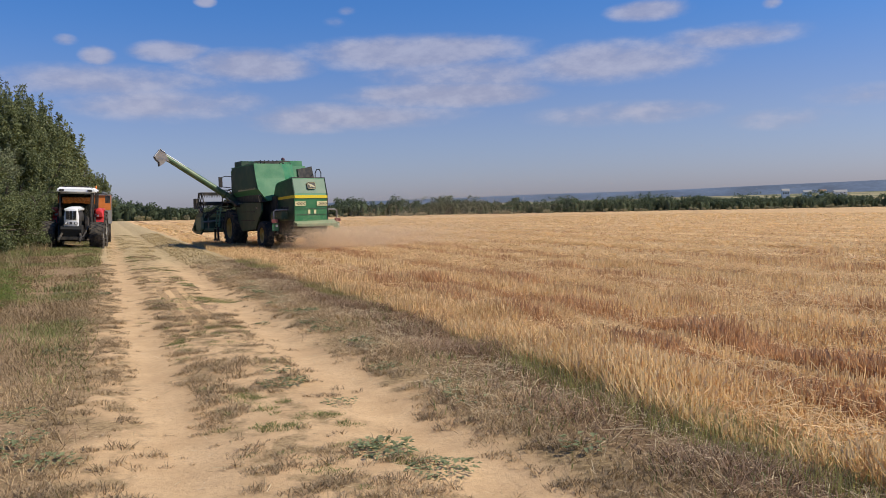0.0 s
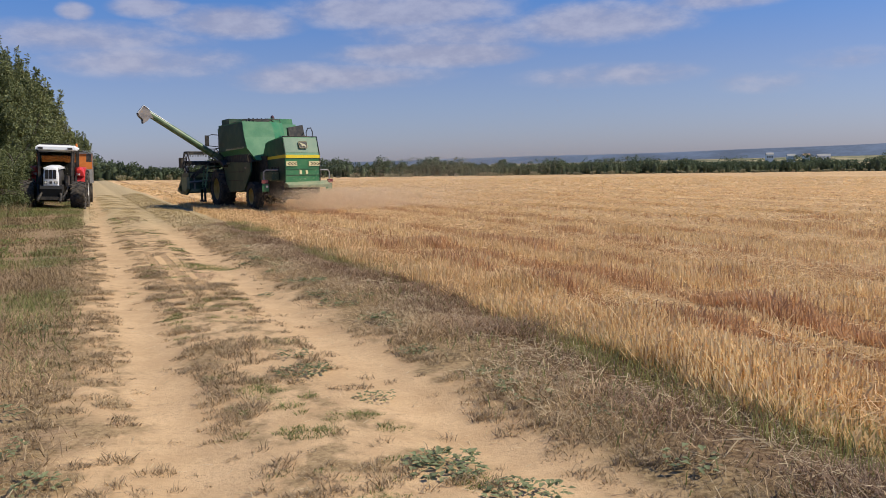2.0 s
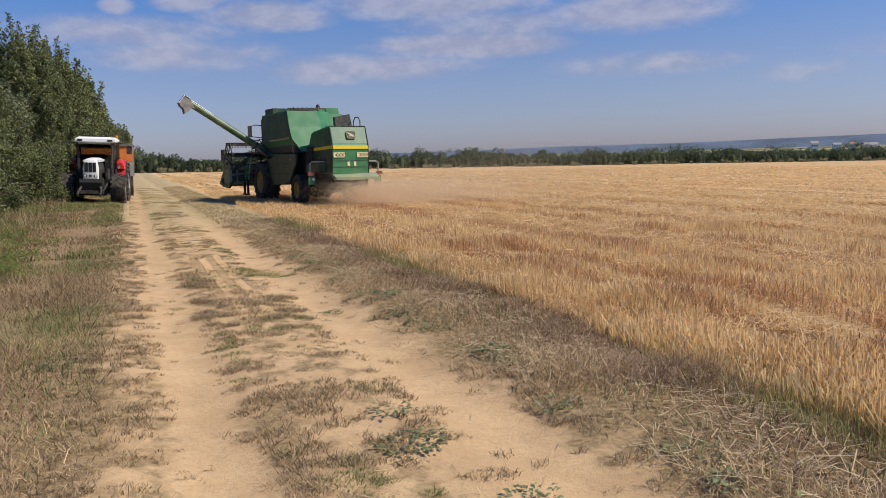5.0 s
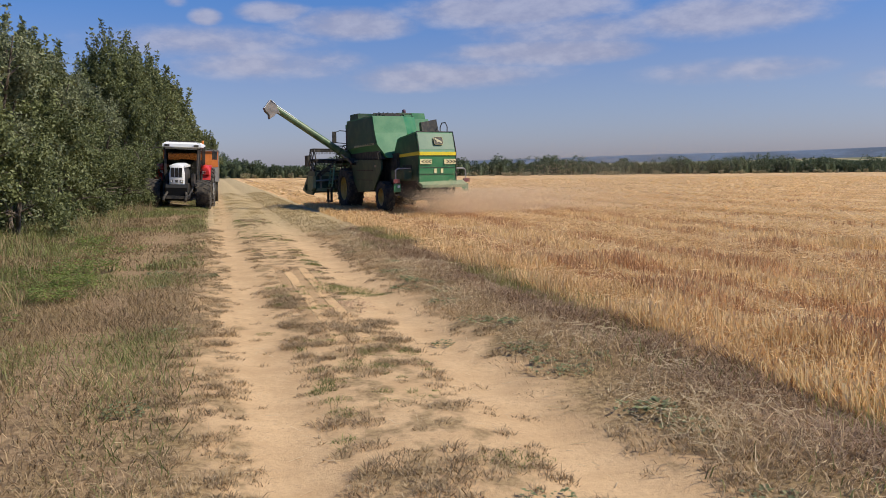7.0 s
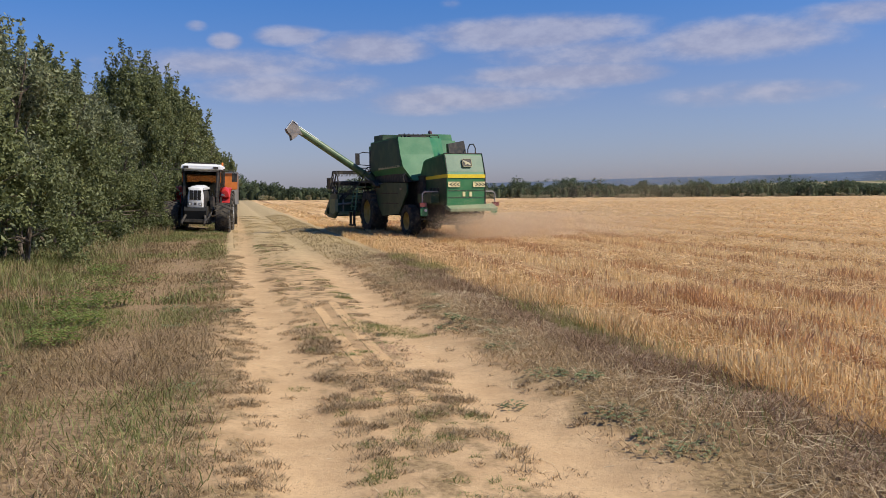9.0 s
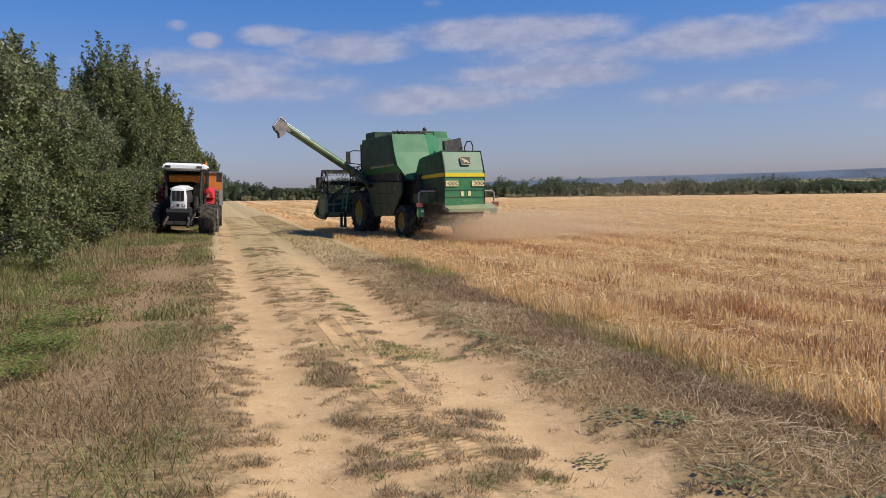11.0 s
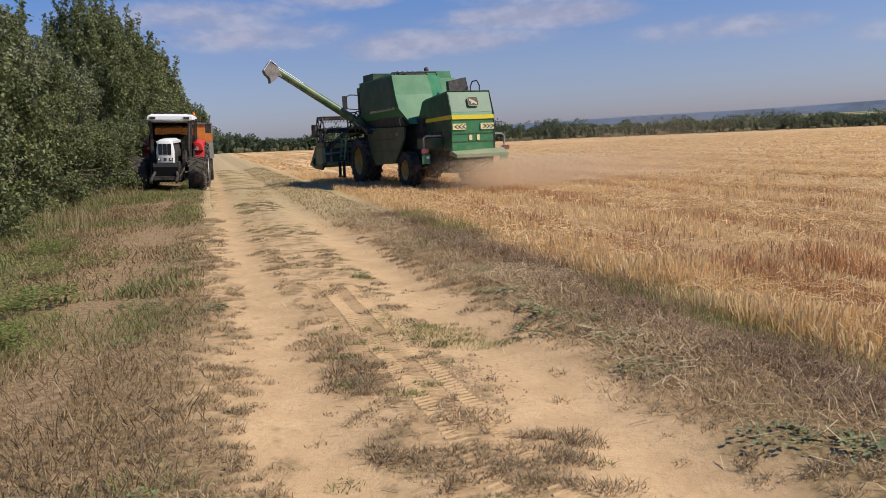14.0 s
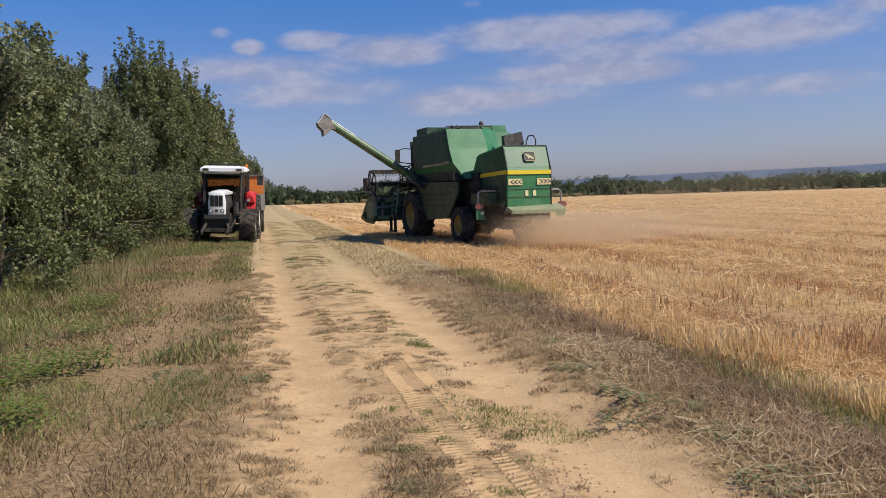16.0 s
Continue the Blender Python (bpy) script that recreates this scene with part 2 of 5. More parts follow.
RED_SOIL = plain("red_soil", (0.44, 0.28, 0.165), 0.95, vary=0.2, scale=20, bump=0.4)
PRINT = plain("pressed_sand", (0.50, 0.335, 0.18), 0.95, vary=0.12, scale=20, bump=0.3)
DUST = leafy("dust", (0.76, 0.60, 0.40), (0.90, 0.73, 0.52), 0.5)
# forest colour shifted to blue: the distance haze is painted in
HILL_HAZE = plain("far_forest_haze", (0.085, 0.115, 0.165), 1.0, vary=0.35, scale=0.006)
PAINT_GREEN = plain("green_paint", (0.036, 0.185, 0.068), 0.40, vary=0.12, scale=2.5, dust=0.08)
# dark parts, and body green darkened for the sides away from the sun
DARK_AND_SHADED_GREEN = plain("dark_and_shaded_green", (0.014, 0.058, 0.026), 0.42, vary=0.15, scale=2.5, dust=0.18)
YELLOW = plain("yellow_paint", (0.80, 0.62, 0.03), 0.45, vary=0.08, dust=0.1)
RIM = plain("rim_paint", (0.42, 0.29, 0.05), 0.6, vary=0.2, dust=0.4)
# dust on this and the dark green also lifts them like haze
BLACK = plain("black_plastic", (0.022, 0.021, 0.02), 0.6, vary=0.3, dust=0.16)
RUBBER = plain("tyre_rubber", (0.026, 0.024, 0.022), 0.85, vary=0.3, dust=0.2, bump=0.3)
STEEL = plain("dull_steel", (0.32, 0.30, 0.27), 0.5, 0.7, dust=0.3)
GREY = plain("grey_paint", (0.33, 0.32, 0.30), 0.6, vary=0.2, dust=0.2)
PALE_YELLOW = plain("pale_yellow", (0.78, 0.70, 0.36), 0.5, vary=0.08)
TAIL = plain("dusty_green", (0.20, 0.26, 0.14), 0.6, vary=0.15, dust=0.4)
AUGER = plain("worn_green", (0.075, 0.145, 0.06), 0.38, vary=0.25, scale=3, dust=0.22)
# body green paled for the sheen on the hood's slope, with a little dust
HOOD_SHEEN = plain("dusty_sheen_paint", (0.105, 0.20, 0.115), 0.42, vary=0.12, scale=2, dust=0.12)
SLOT = plain("grille_black", (0.008, 0.008, 0.008), 0.8, vary=0.3)
BEZEL = plain("dark_grey_plastic", (0.06, 0.06, 0.062), 0.4, vary=0.2)
LADDER = plain("pale_green_paint", (0.15, 0.29, 0.18), 0.5, vary=0.15, dust=0.2)
BEACON = plain("dark_plum_lens", (0.10, 0.045, 0.055), 0.3, vary=0.1)
SPOUT = plain("spout_rubber", (0.24, 0.215, 0.20), 0.7, vary=0.25, dust=0.2)
CREAM = plain("cream_band", (0.42, 0.38, 0.22), 0.6, vary=0.15)
RED = plain("red_paint", (0.55, 0.025, 0.02), 0.35, vary=0.1, dust=0.08)
WHITE = plain("white_paint", (0.80, 0.80, 0.79), 0.35, vary=0.05, dust=0.06)
ORANGE = plain("orange_paint", (0.72, 0.20, 0.03), 0.5, vary=0.12, dust=0.1)
LENS_RED = plain("red_lens", (0.20, 0.055, 0.05), 0.25, vary=0.1)
LENS = plain("clear_lens", (0.75, 0.75, 0.72), 0.12, vary=0.05)


def glass_material():
    m, nt, b = principled("cab_glass")
    b.inputs["Base Color"].default_value = (0.45, 0.48, 0.47, 1)
    b.inputs["Roughness"].default_value = 0.03
    b.inputs["Transmission Weight"].default_value = 1.0
    b.inputs["IOR"].default_value = 1.3
    return m


GLASS = glass_material()

# ---- building helpers ----


def part(name, bm, material, parent=None, label="", bevel=0.0):
    if bevel:
        bmesh.ops.bevel(bm, geom=[e for e in bm.edges if e.is_manifold and e.calc_face_angle(0) > 0.5], offset=bevel, segments=2, affect="EDGES", clamp_overlap=True)
    bmesh.ops.recalc_face_normals(bm, faces=bm.faces)
    me = bpy.data.meshes.new(name)
    bm.to_mesh(me)
    bm.free()
    me.materials.append(material)
    ob = new(name, me)
    if parent:
        ob.parent = parent
    if label:
        ob["label"] = label
    return ob


def soft_shade(ob, angle=35):
    me = ob.data
    me.polygons.foreach_set("use_smooth", [True] * len(me.polygons))
    me.set_sharp_from_angle(angle=radians(angle))
    return ob


def box(x0, x1, y0, y1, z0, z1, bm=None):
    bm = bm or bmesh.new()
    vs = [bm.verts.new((x, y, z)) for z in (z0, z1) for x, y in ((x0, y0), (x1, y0), (x1, y1), (x0, y1))]
    for f in ((3, 2, 1, 0), (4, 5, 6, 7), (0, 1, 5, 4), (1, 2, 6, 5), (2, 3, 7, 6), (3, 0, 4, 7)):
        bm.faces.new([vs[i] for i in f])
    return bm


def loft(rings, bm=None, caps=True):
    """A skin over rings of equally many points."""
    bm = bm or bmesh.new()
    vv = [[bm.verts.new(p) for p in r] for r in rings]
    n = len(vv[0])
    for a, b in zip(vv, vv[1:]):
        for i in range(n):
            bm.faces.new((a[i], a[(i + 1) % n], b[(i + 1) % n], b[i]))
    if caps:
        bm.faces.new(vv[0][::-1])
        bm.faces.new(vv[-1])
    return bm


def tube(points, r, n=10, bm=None):
    """A round bar along points; r: one radius, or one for each point."""
    pts = [Vector(p) for p in points]
    rs = r if isinstance(r, (list, tuple)) else [r] * len(pts)
    rings, side = [], None
    for i, p in enumerate(pts):
        d = (pts[min(i + 1, len(pts) - 1)] - pts[max(i - 1, 0)]).normalized()
        u = d.orthogonal().normalized() if side is None else (side - d * side.dot(d)).normalized()
        side = u
        v = d.cross(u)
        rings.append([p + (u * math.cos(2 * math.pi * k / n) + v * math.sin(2 * math.pi * k / n)) * rs[i] for k in range(n)])
    return loft(rings, bm)


def lathe_x(profile, n=32, bm=None, cx=0.0, cy=0.0, cz=0.0):
    """Turns a profile of (x, radius) about an axle along x."""
    bm = bm or bmesh.new()
    rings = [[bm.verts.new((cx + x, cy + r * math.cos(2 * math.pi * k / n), cz + r * math.sin(2 * math.pi * k / n))) for k in range(n)] for x, r in profile]
    for a, b in zip(rings, rings[1:]):
        for k in range(n):
            bm.faces.new((a[k], a[(k + 1) % n], b[(k + 1) % n], b[k]))
    return bm


def empty(name, m, **tags):
    ob = new(name)
    ob.matrix_basis = m
    return tagged(ob, **tags)


def fast_mesh(name, verts, faces, material):
    """A mesh straight from arrays: faces all of one size."""
    verts, faces = np.asarray(verts, np.float32), np.asarray(faces, np.int32)
    k = faces.shape[1]
    me = bpy.data.meshes.new(name)
    me.vertices.add(len(verts))
    me.vertices.foreach_set("co", verts.ravel())
    me.loops.add(faces.size)
    me.loops.foreach_set("vertex_index", faces.ravel())
    me.polygons.add(len(faces))
    me.polygons.foreach_set("loop_start", np.arange(0, faces.size, k, dtype=np.int32))
    me.update(calc_edges=True)
    me.validate()
    me.materials.append(material)
    return me


# ---- ground ----
rng = np.random.default_rng(7)


def gz(x, y):
    """The ground's height: a bank on the hedge's side, two ruts, a field that falls away."""
    x, y = np.asarray(x, float), np.asarray(y, float)
    z = np.where(x < 0, -0.05 * np.maximum(x, -8), -0.018 * np.clip(x, 0, 350))
    z = z - 0.04 * np.exp(-((x - 0.37) / 0.28) ** 2) - 0.05 * np.exp(-((x - 1.9) / 0.3) ** 2) + 0.05 * np.exp(-((x - 2.9) / 0.45) ** 2)
    near = np.exp(-(np.maximum(np.hypot(x, y) - 60, 0) / 40) ** 2)
    wave = 0.012 * np.sin(x * 5.1 + 1.3 * np.sin(y * 2.3)) * np.sin(y * 4.3 + x) + 0.018 * np.sin(x * 1.7 + 0.6 * y) * np.cos(y * 0.9 - x * 0.4)
    return z + wave * near


def spaced(lo, hi, step, far, grow=1.12):
    mid = list(np.arange(lo, hi + 1e-6, step))
    s, a = step, []
    v = hi
    while v < far:
        s *= grow
        v += s
        a.append(v)
    s, b = step, []
    v = lo
    while v > -far:
        s *= grow
        v -= s
        b.append(v)
    return np.array(b[::-1] + mid + a)


gx, gy = spaced(-3.5, 4.5, 0.1, 4500, 1.15), spaced(1, 26, 0.13, 4500, 1.15)
mx, my = np.meshgrid(gx, gy)
nx, ny = len(gx), len(gy)
idx = np.arange(nx * ny).reshape(ny, nx)
quads = np.stack([idx[:-1, :-1], idx[:-1, 1:], idx[1:, 1:], idx[1:, :-1]], -1).reshape(-1, 4)
ground = new("ground", fast_mesh("ground", np.stack([mx, my, gz(mx, my)], -1).reshape(-1, 3), quads, SOIL))
ground.data.polygons.foreach_set("use_smooth", [True] * len(ground.data.polygons))
tagged(ground, "sandy farm track with ruts between grass verge and mown grain field", "ground", kind="structure")

# ---- vegetation helpers ----


def blades(name, x, y, h, w, lean, material, label, category, stalk=False, z0=None):
    """Many grass blades or cut stalks as one mesh: bent blades of two faces, or upright stalks."""
    n = len(x)
    a = rng.uniform(0, 2 * np.pi, n)
    z = gz(x, y) - 0.01 if z0 is None else z0
    base = np.stack([x, y, z], -1)
    side = np.stack([np.cos(a), np.sin(a), np.zeros(n)], -1) * (np.asarray(w) * 0.5)[:, None]
    b = rng.uniform(0, 2 * np.pi, n)
    out = np.stack([np.cos(b), np.sin(b), np.zeros(n)], -1) * (np.asarray(lean) * h)[:, None]
    up = np.stack([np.zeros(n), np.zeros(n), h], -1)
    if stalk:
        v = np.stack([base - side, base + side, base + up + out + side, base + up + out - side], 1)
        f = np.arange(n * 4).reshape(n, 4)
    else:
        mid = base + up * 0.62 + out * 0.38
        tip = base + up * (1 - 0.35 * np.asarray(lean).clip(0, 1))[:, None] + out
        v = np.stack([base - side, base + side, mid + side * 0.7, tip, mid - side * 0.7], 1)
        f = (np.arange(n)[:, None, None] * 5 + np.array([(0, 1, 2), (0, 2, 4), (4, 2, 3)])).reshape(-1, 3)
    ob = new(name, fast_mesh(name, v.reshape(-1, 3), f, material))
    return tagged(ob, label, category, kind="stuff")


def patchy(x, y, s, seed):
    """A cheap smooth field in 0..1 that clumps things together."""
    g = np.random.default_rng(seed)
    v = np.zeros(len(x))
    for k in range(7):
        a, f, p = g.uniform(0, 6.28), s * g.uniform(0.6, 1.9), g.uniform(0, 6.28)
        v += np.sin((x * math.cos(a) + y * math.sin(a)) * f + p)
    return 1 / (1 + np.exp(-v * 0.9))


def leaf_cloud(centres, spread, count, size, flat=0.8, wide=0.24, tail=9.0):
    """Folded leaves scattered round centres."""
    n = len(centres) * count
    c = np.repeat(centres, count, 0) + np.clip(rng.normal(0, 1, (n, 3)), -tail, tail) * np.repeat(spread, count)[:, None] * np.array([1, 1, flat])
    d = rng.normal(0, 1, (n, 3)) + np.array([0, 0, -0.2])
    d /= np.linalg.norm(d, axis=1)[:, None]
    u = np.cross(d, rng.normal(0, 1, (n, 3)))
    u /= np.linalg.norm(u, axis=1)[:, None] + 1e-9
    s = size * rng.uniform(0.6, 1.3, n)[:, None]
    w = np.cross(d, u) * s * 0.12
    v = np.stack([c, c + d * s * 0.5 + u * s * wide + w, c + d * s, c + d * s * 0.5 - u * s * wide + w], 1)
    return v.reshape(-1, 3), np.arange(n * 4).reshape(n, 4)


def tree(name, height, width, stems, clusters, leaves, leaf, material, label, seed, shoots=10, low=0.12):
    """A hedge tree: tapered stems with limbs, and a crown of leaf sprays with gaps and a ragged top."""
    g = np.random.default_rng(seed)
    thing = new(name)
    bm = bmesh.new()
    tips = []
    for s in range(stems):
        a = g.uniform(0, 6.28)
        foot = Vector((math.cos(a), math.sin(a), 0)) * 0.25 * width * g.uniform(0.1, 0.6)
        top = Vector((foot.x + g.normal() * width * 0.18, foot.y + g.normal() * width * 0.18, height * g.uniform(0.7, 0.95)))
        knee = foot.lerp(top, 0.45) + Vector((g.normal(), g.normal(), 0)) * 0.15
        tube([foot - Vector((0, 0, 0.1)), knee, top], [0.03 * height * 0.55, 0.02 * height * 0.5, 0.012], 6, bm)
        for k in range(6):
            f = g.uniform(0.2, 0.9)
            p = foot.lerp(knee, f / 0.45) if f < 0.45 else knee.lerp(top, (f - 0.45) / 0.55)
            b = g.uniform(0, 6.28)
            reach = width * 0.5 * g.uniform(0.5, 1.0) * (1.15 - f)
            q = p + Vector((math.cos(b) * reach, math.sin(b) * reach, height * g.uniform(0.03, 0.16)))
            tube([p, p.lerp(q, 0.5) + Vector((0, 0, 0.1)), q], [0.03, 0.02, 0.008], 5, bm)
            tips.append(q)
    part("trunk", bm, BARK, thing)
    # sprays fill an egg-shaped crown, thickest near its skin
    cs, sp = [], []
    lumps = [(g.uniform(0, 6.28), g.uniform(low, 0.95), g.uniform(0.45, 1.0)) for _ in range(max(10, clusters // 12))]
    for a0, t0, q in lumps:
        r = width * 0.5 * math.sqrt(max(0.02, 1 - (abs(t0 - 0.42) / 0.62) ** 2.2)) * g.uniform(0.8, 1.12)
        cx, cy, cz = math.cos(a0) * r * q, math.sin(a0) * r * q, height * t0 * 0.93
        for k in range(12):
            d = g.normal(0, 1, 3)
            d /= np.linalg.norm(d)
            rad = 0.105 * width * g.uniform(0.3, 1.2)
            cs.append((cx + d[0] * rad, cy + d[1] * rad, max(0.05, cz + d[2] * rad * 1.15 + 0.1)))
            sp.append(g.uniform(0.06, 0.13))
    v1, f1 = leaf_cloud(np.array(cs), np.array(sp), leaves, leaf)
    cs, sp = [], []
    for k in range(shoots):
        a, rr = g.uniform(0, 6.28), width * 0.42 * math.sqrt(g.uniform(0, 1))
        z0 = height * (0.93 - 0.35 * (rr / (width * 0.5)) ** 2)
        lx, ly, ln = g.normal() * 0.15, g.normal() * 0.15, height * g.uniform(0.1, 0.30)
        for j in range(9):
            cs.append((math.cos(a) * rr + lx * j / 9, math.sin(a) * rr + ly * j / 9, z0 + ln * j / 9))
            sp.append(0.09 * (1.15 - j / 9))
    v2, f2 = leaf_cloud(np.array(cs), np.array(sp), 14, leaf)
    crown = new("crown", fast_mesh("crown", np.concatenate([v1, v2]), np.concatenate([f1, f2 + len(v1)]), material))
    crown.parent = thing
    return tagged(thing, label, "tree", "hedge trees along the track")


# ---- distance ----


def woods(name, x0, y0, x1, y1, depth, low, high, count, size, label, seed, mat=LEAF_HAZED, kind_of="woods"):
    """A far belt of trees: rounded heads of leaf sprays on one line."""
    g = np.random.default_rng(seed)
    n = count
    t, d = g.uniform(0, 1, n), g.uniform(0, depth, n)
    ln = math.hypot(x1 - x0, y1 - y0)
    px, py = x0 + (x1 - x0) * t + (y1 - y0) / ln * -d, y0 + (y1 - y0) * t + (x1 - x0) / ln * d
    hh = low + (high - low) * patchy(t * ln, d * 0.3, 1.6 / high, seed) * g.uniform(0.45, 1.25, n)
    cs, sp = [], []
    for k in range(n):
        for j in range(12):
            f = g.uniform(0.05, 0.93)
            r = hh[k] * 0.42 * math.sqrt(max(0, 1 - (abs(f - 0.45) / 0.6) ** 2))
            a = g.uniform(0, 6.28)
            cs.append((px[k] + math.cos(a) * r, py[k] + math.sin(a) * r, float(gz(px[k], py[k])) + f * hh[k]))
            sp.append(hh[k] * 0.085)
    v, f = leaf_cloud(np.array(cs), np.array(sp), 15, size, 0.8, 0.5, 1.6)
    # a dense heart of foliage in every head
    hv, hf = [], []
    for k in range(n):
        z0, i0 = float(gz(px[k], py[k])), len(hv)
        for lv, rad in ((0.0, 0.18), (0.2, 0.20), (0.42, 0.20), (0.58, 0.13), (0.68, 0.03)):
            for q in range(7):
                a = q * 6.283 / 7 + lv * 3
                r = hh[k] * rad * g.uniform(0.8, 1.15)
                hv.append((px[k] + math.cos(a) * r, py[k] + math.sin(a) * r, z0 + lv * hh[k]))
        hf += [(i0 + r * 7 + q, i0 + r * 7 + (q + 1) % 7, i0 + r * 7 + 7 + (q + 1) % 7, i0 + r * 7 + 7 + q) for r in range(4) for q in range(7)]
    v, f = np.concatenate([v, np.array(hv)]), np.concatenate([f, np.array(hf) + len(v)])
    return tagged(new(name, fast_mesh(name, v, f, mat)), label, kind_of, kind="stuff")


# the belts' haze is in their leaf colour
woods("tree_belt", -60, 172, 42, 165, 14, 2.0, 5.0, 420, 0.33, "dark green belt of broadleaf trees beyond the field", 3)
woods("tree_belt", 42, 178, 190, 168, 16, 2.2, 4.5, 540, 0.33, "dark green belt of trees beyond the field, haze in its leaf colour", 4)
woods("tree_belt", 190, 168, 420, 60, 18, 2.4, 5.2, 560, 0.36, "dark green belt of trees beyond the field, haze in its leaf colour", 5)
woods("scrub_strip", -40, 164, 190, 160, 4, 0.25, 0.9, 200, 0.26, "pale dry scrub and weeds at the foot of the tree belt", 6, SCRUB, "scrub")
woods("scrub_strip", 190, 160, 400, 62, 4, 0.25, 0.9, 180, 0.30, "pale dry scrub and weeds at the foot of the tree belt", 7, SCRUB, "scrub")


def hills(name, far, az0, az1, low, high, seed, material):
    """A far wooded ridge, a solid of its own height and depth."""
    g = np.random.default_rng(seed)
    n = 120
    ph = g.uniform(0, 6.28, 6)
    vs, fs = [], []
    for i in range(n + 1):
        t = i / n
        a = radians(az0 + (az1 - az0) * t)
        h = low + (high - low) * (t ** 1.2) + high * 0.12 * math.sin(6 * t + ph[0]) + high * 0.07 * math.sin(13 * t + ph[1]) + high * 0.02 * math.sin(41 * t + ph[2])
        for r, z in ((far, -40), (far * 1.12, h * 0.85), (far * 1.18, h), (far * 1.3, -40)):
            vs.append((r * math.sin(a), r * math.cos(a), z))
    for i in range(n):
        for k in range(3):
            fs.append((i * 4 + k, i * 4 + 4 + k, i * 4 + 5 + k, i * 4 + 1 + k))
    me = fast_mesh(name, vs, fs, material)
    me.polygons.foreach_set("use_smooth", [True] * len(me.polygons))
    return tagged(new(name, me), "long wooded hills on the horizon, blue haze in their colour", "hills", kind="structure")


# ridge with its aerial haze put into the base colour
hills("backdrop_hills", 2600, -20, 75, 2, 48, 2, HILL_HAZE)

# ---- hedge along the track ----
kinds = [
    tree("hedge_tree", 5.3, 3.6, 5, 760, 40, 0.115, LEAF, "bushy green hedge tree with dense leaves to the ground", 11, 30, 0.02),
    tree("hedge_tree", 5.0, 3.8, 6, 760, 40, 0.105, LEAF_OLIVE, "grey-green willow bush with upright shoots", 12, 40, 0.02),
    tree("hedge_tree", 7.0, 4.2, 4, 860, 36, 0.125, LEAF, "tall dark green hedge tree with ragged crown", 13, 44, 0.26),
    tree("hedge_tree", 3.0, 3.0, 6, 460, 36, 0.105, LEAF, "low green shrub at the foot of the hedge", 14, 8, 0.0),
    tree("hedge_tree", 6.6, 4.2, 4, 420, 18, 0.19, LEAF, "tall dark green tree farther along the hedge", 15, 20, 0.10),
]
spots = [(-5.2, 15.0, 0, 0.95), (-5.4, 18.4, 1, 0.95), (-5.1, 21.6, 0, 0.9), (-5.3, 24.8, 1, 0.95), (-5.0, 27.6, 0, 0.9), (-5.2, 30.6, 1, 0.95),
         (-4.9, 33.4, 0, 0.82), (-4.7, 36.4, 1, 0.88), (-3.9, 40.4, 2, 0.92), (-4.2, 44.6, 2, 0.94), (-3.5, 49.6, 2, 1.0), (-3.5, 55.5, 4, 1.12),
         (-3.3, 61.5, 4, 1.12), (-3.2, 68.0, 4, 1.05), (-3.0, 75.0, 4, 1.05), (-2.6, 83.0, 4, 1.0), (-2.2, 92.0, 4, 0.95), (-1.6, 102.0, 4, 0.9), (-0.6, 113.0, 4, 0.9),
         (-4.1, 23.2, 3, 0.8), (-4.0, 26.6, 3, 0.9), (-4.0, 29.4, 3, 0.8), (-3.9, 32.4, 3, 0.9), (-3.7, 35.0, 3, 0.85), (-3.75, 36.4, 3, 0.8), (-2.9, 39.3, 3, 0.74), (-3.1, 37.0, 3, 0.72), (-3.9, 40.0, 3, 1.0),
         (-8.0, 17.0, 4, 0.75), (-8.2, 23.0, 4, 0.7), (-8.0, 29.0, 4, 0.68), (-7.8, 35.0, 4, 0.72), (-4.4, 43.0, 3, 0.95), (-7.2, 41.0, 4, 1.0), (-4.6, 47.5, 3, 1.1), (-4.4, 53.0, 3, 1.1)]
used = set()
for k, (x, y, v, s) in enumerate(spots):
    m = pose(x, y, float(gz(x, y)) - 0.03, 0, 0, 67 * k % 360) @ Matrix.Diagonal((s, s, s, 1))
    if v in used:
        ob = copy_thing(kinds[v], m)
        ob.scale = (s, s, s)
    else:
        used.add(v)
        kinds[v].matrix_basis = m

# ---- combine harvester ----


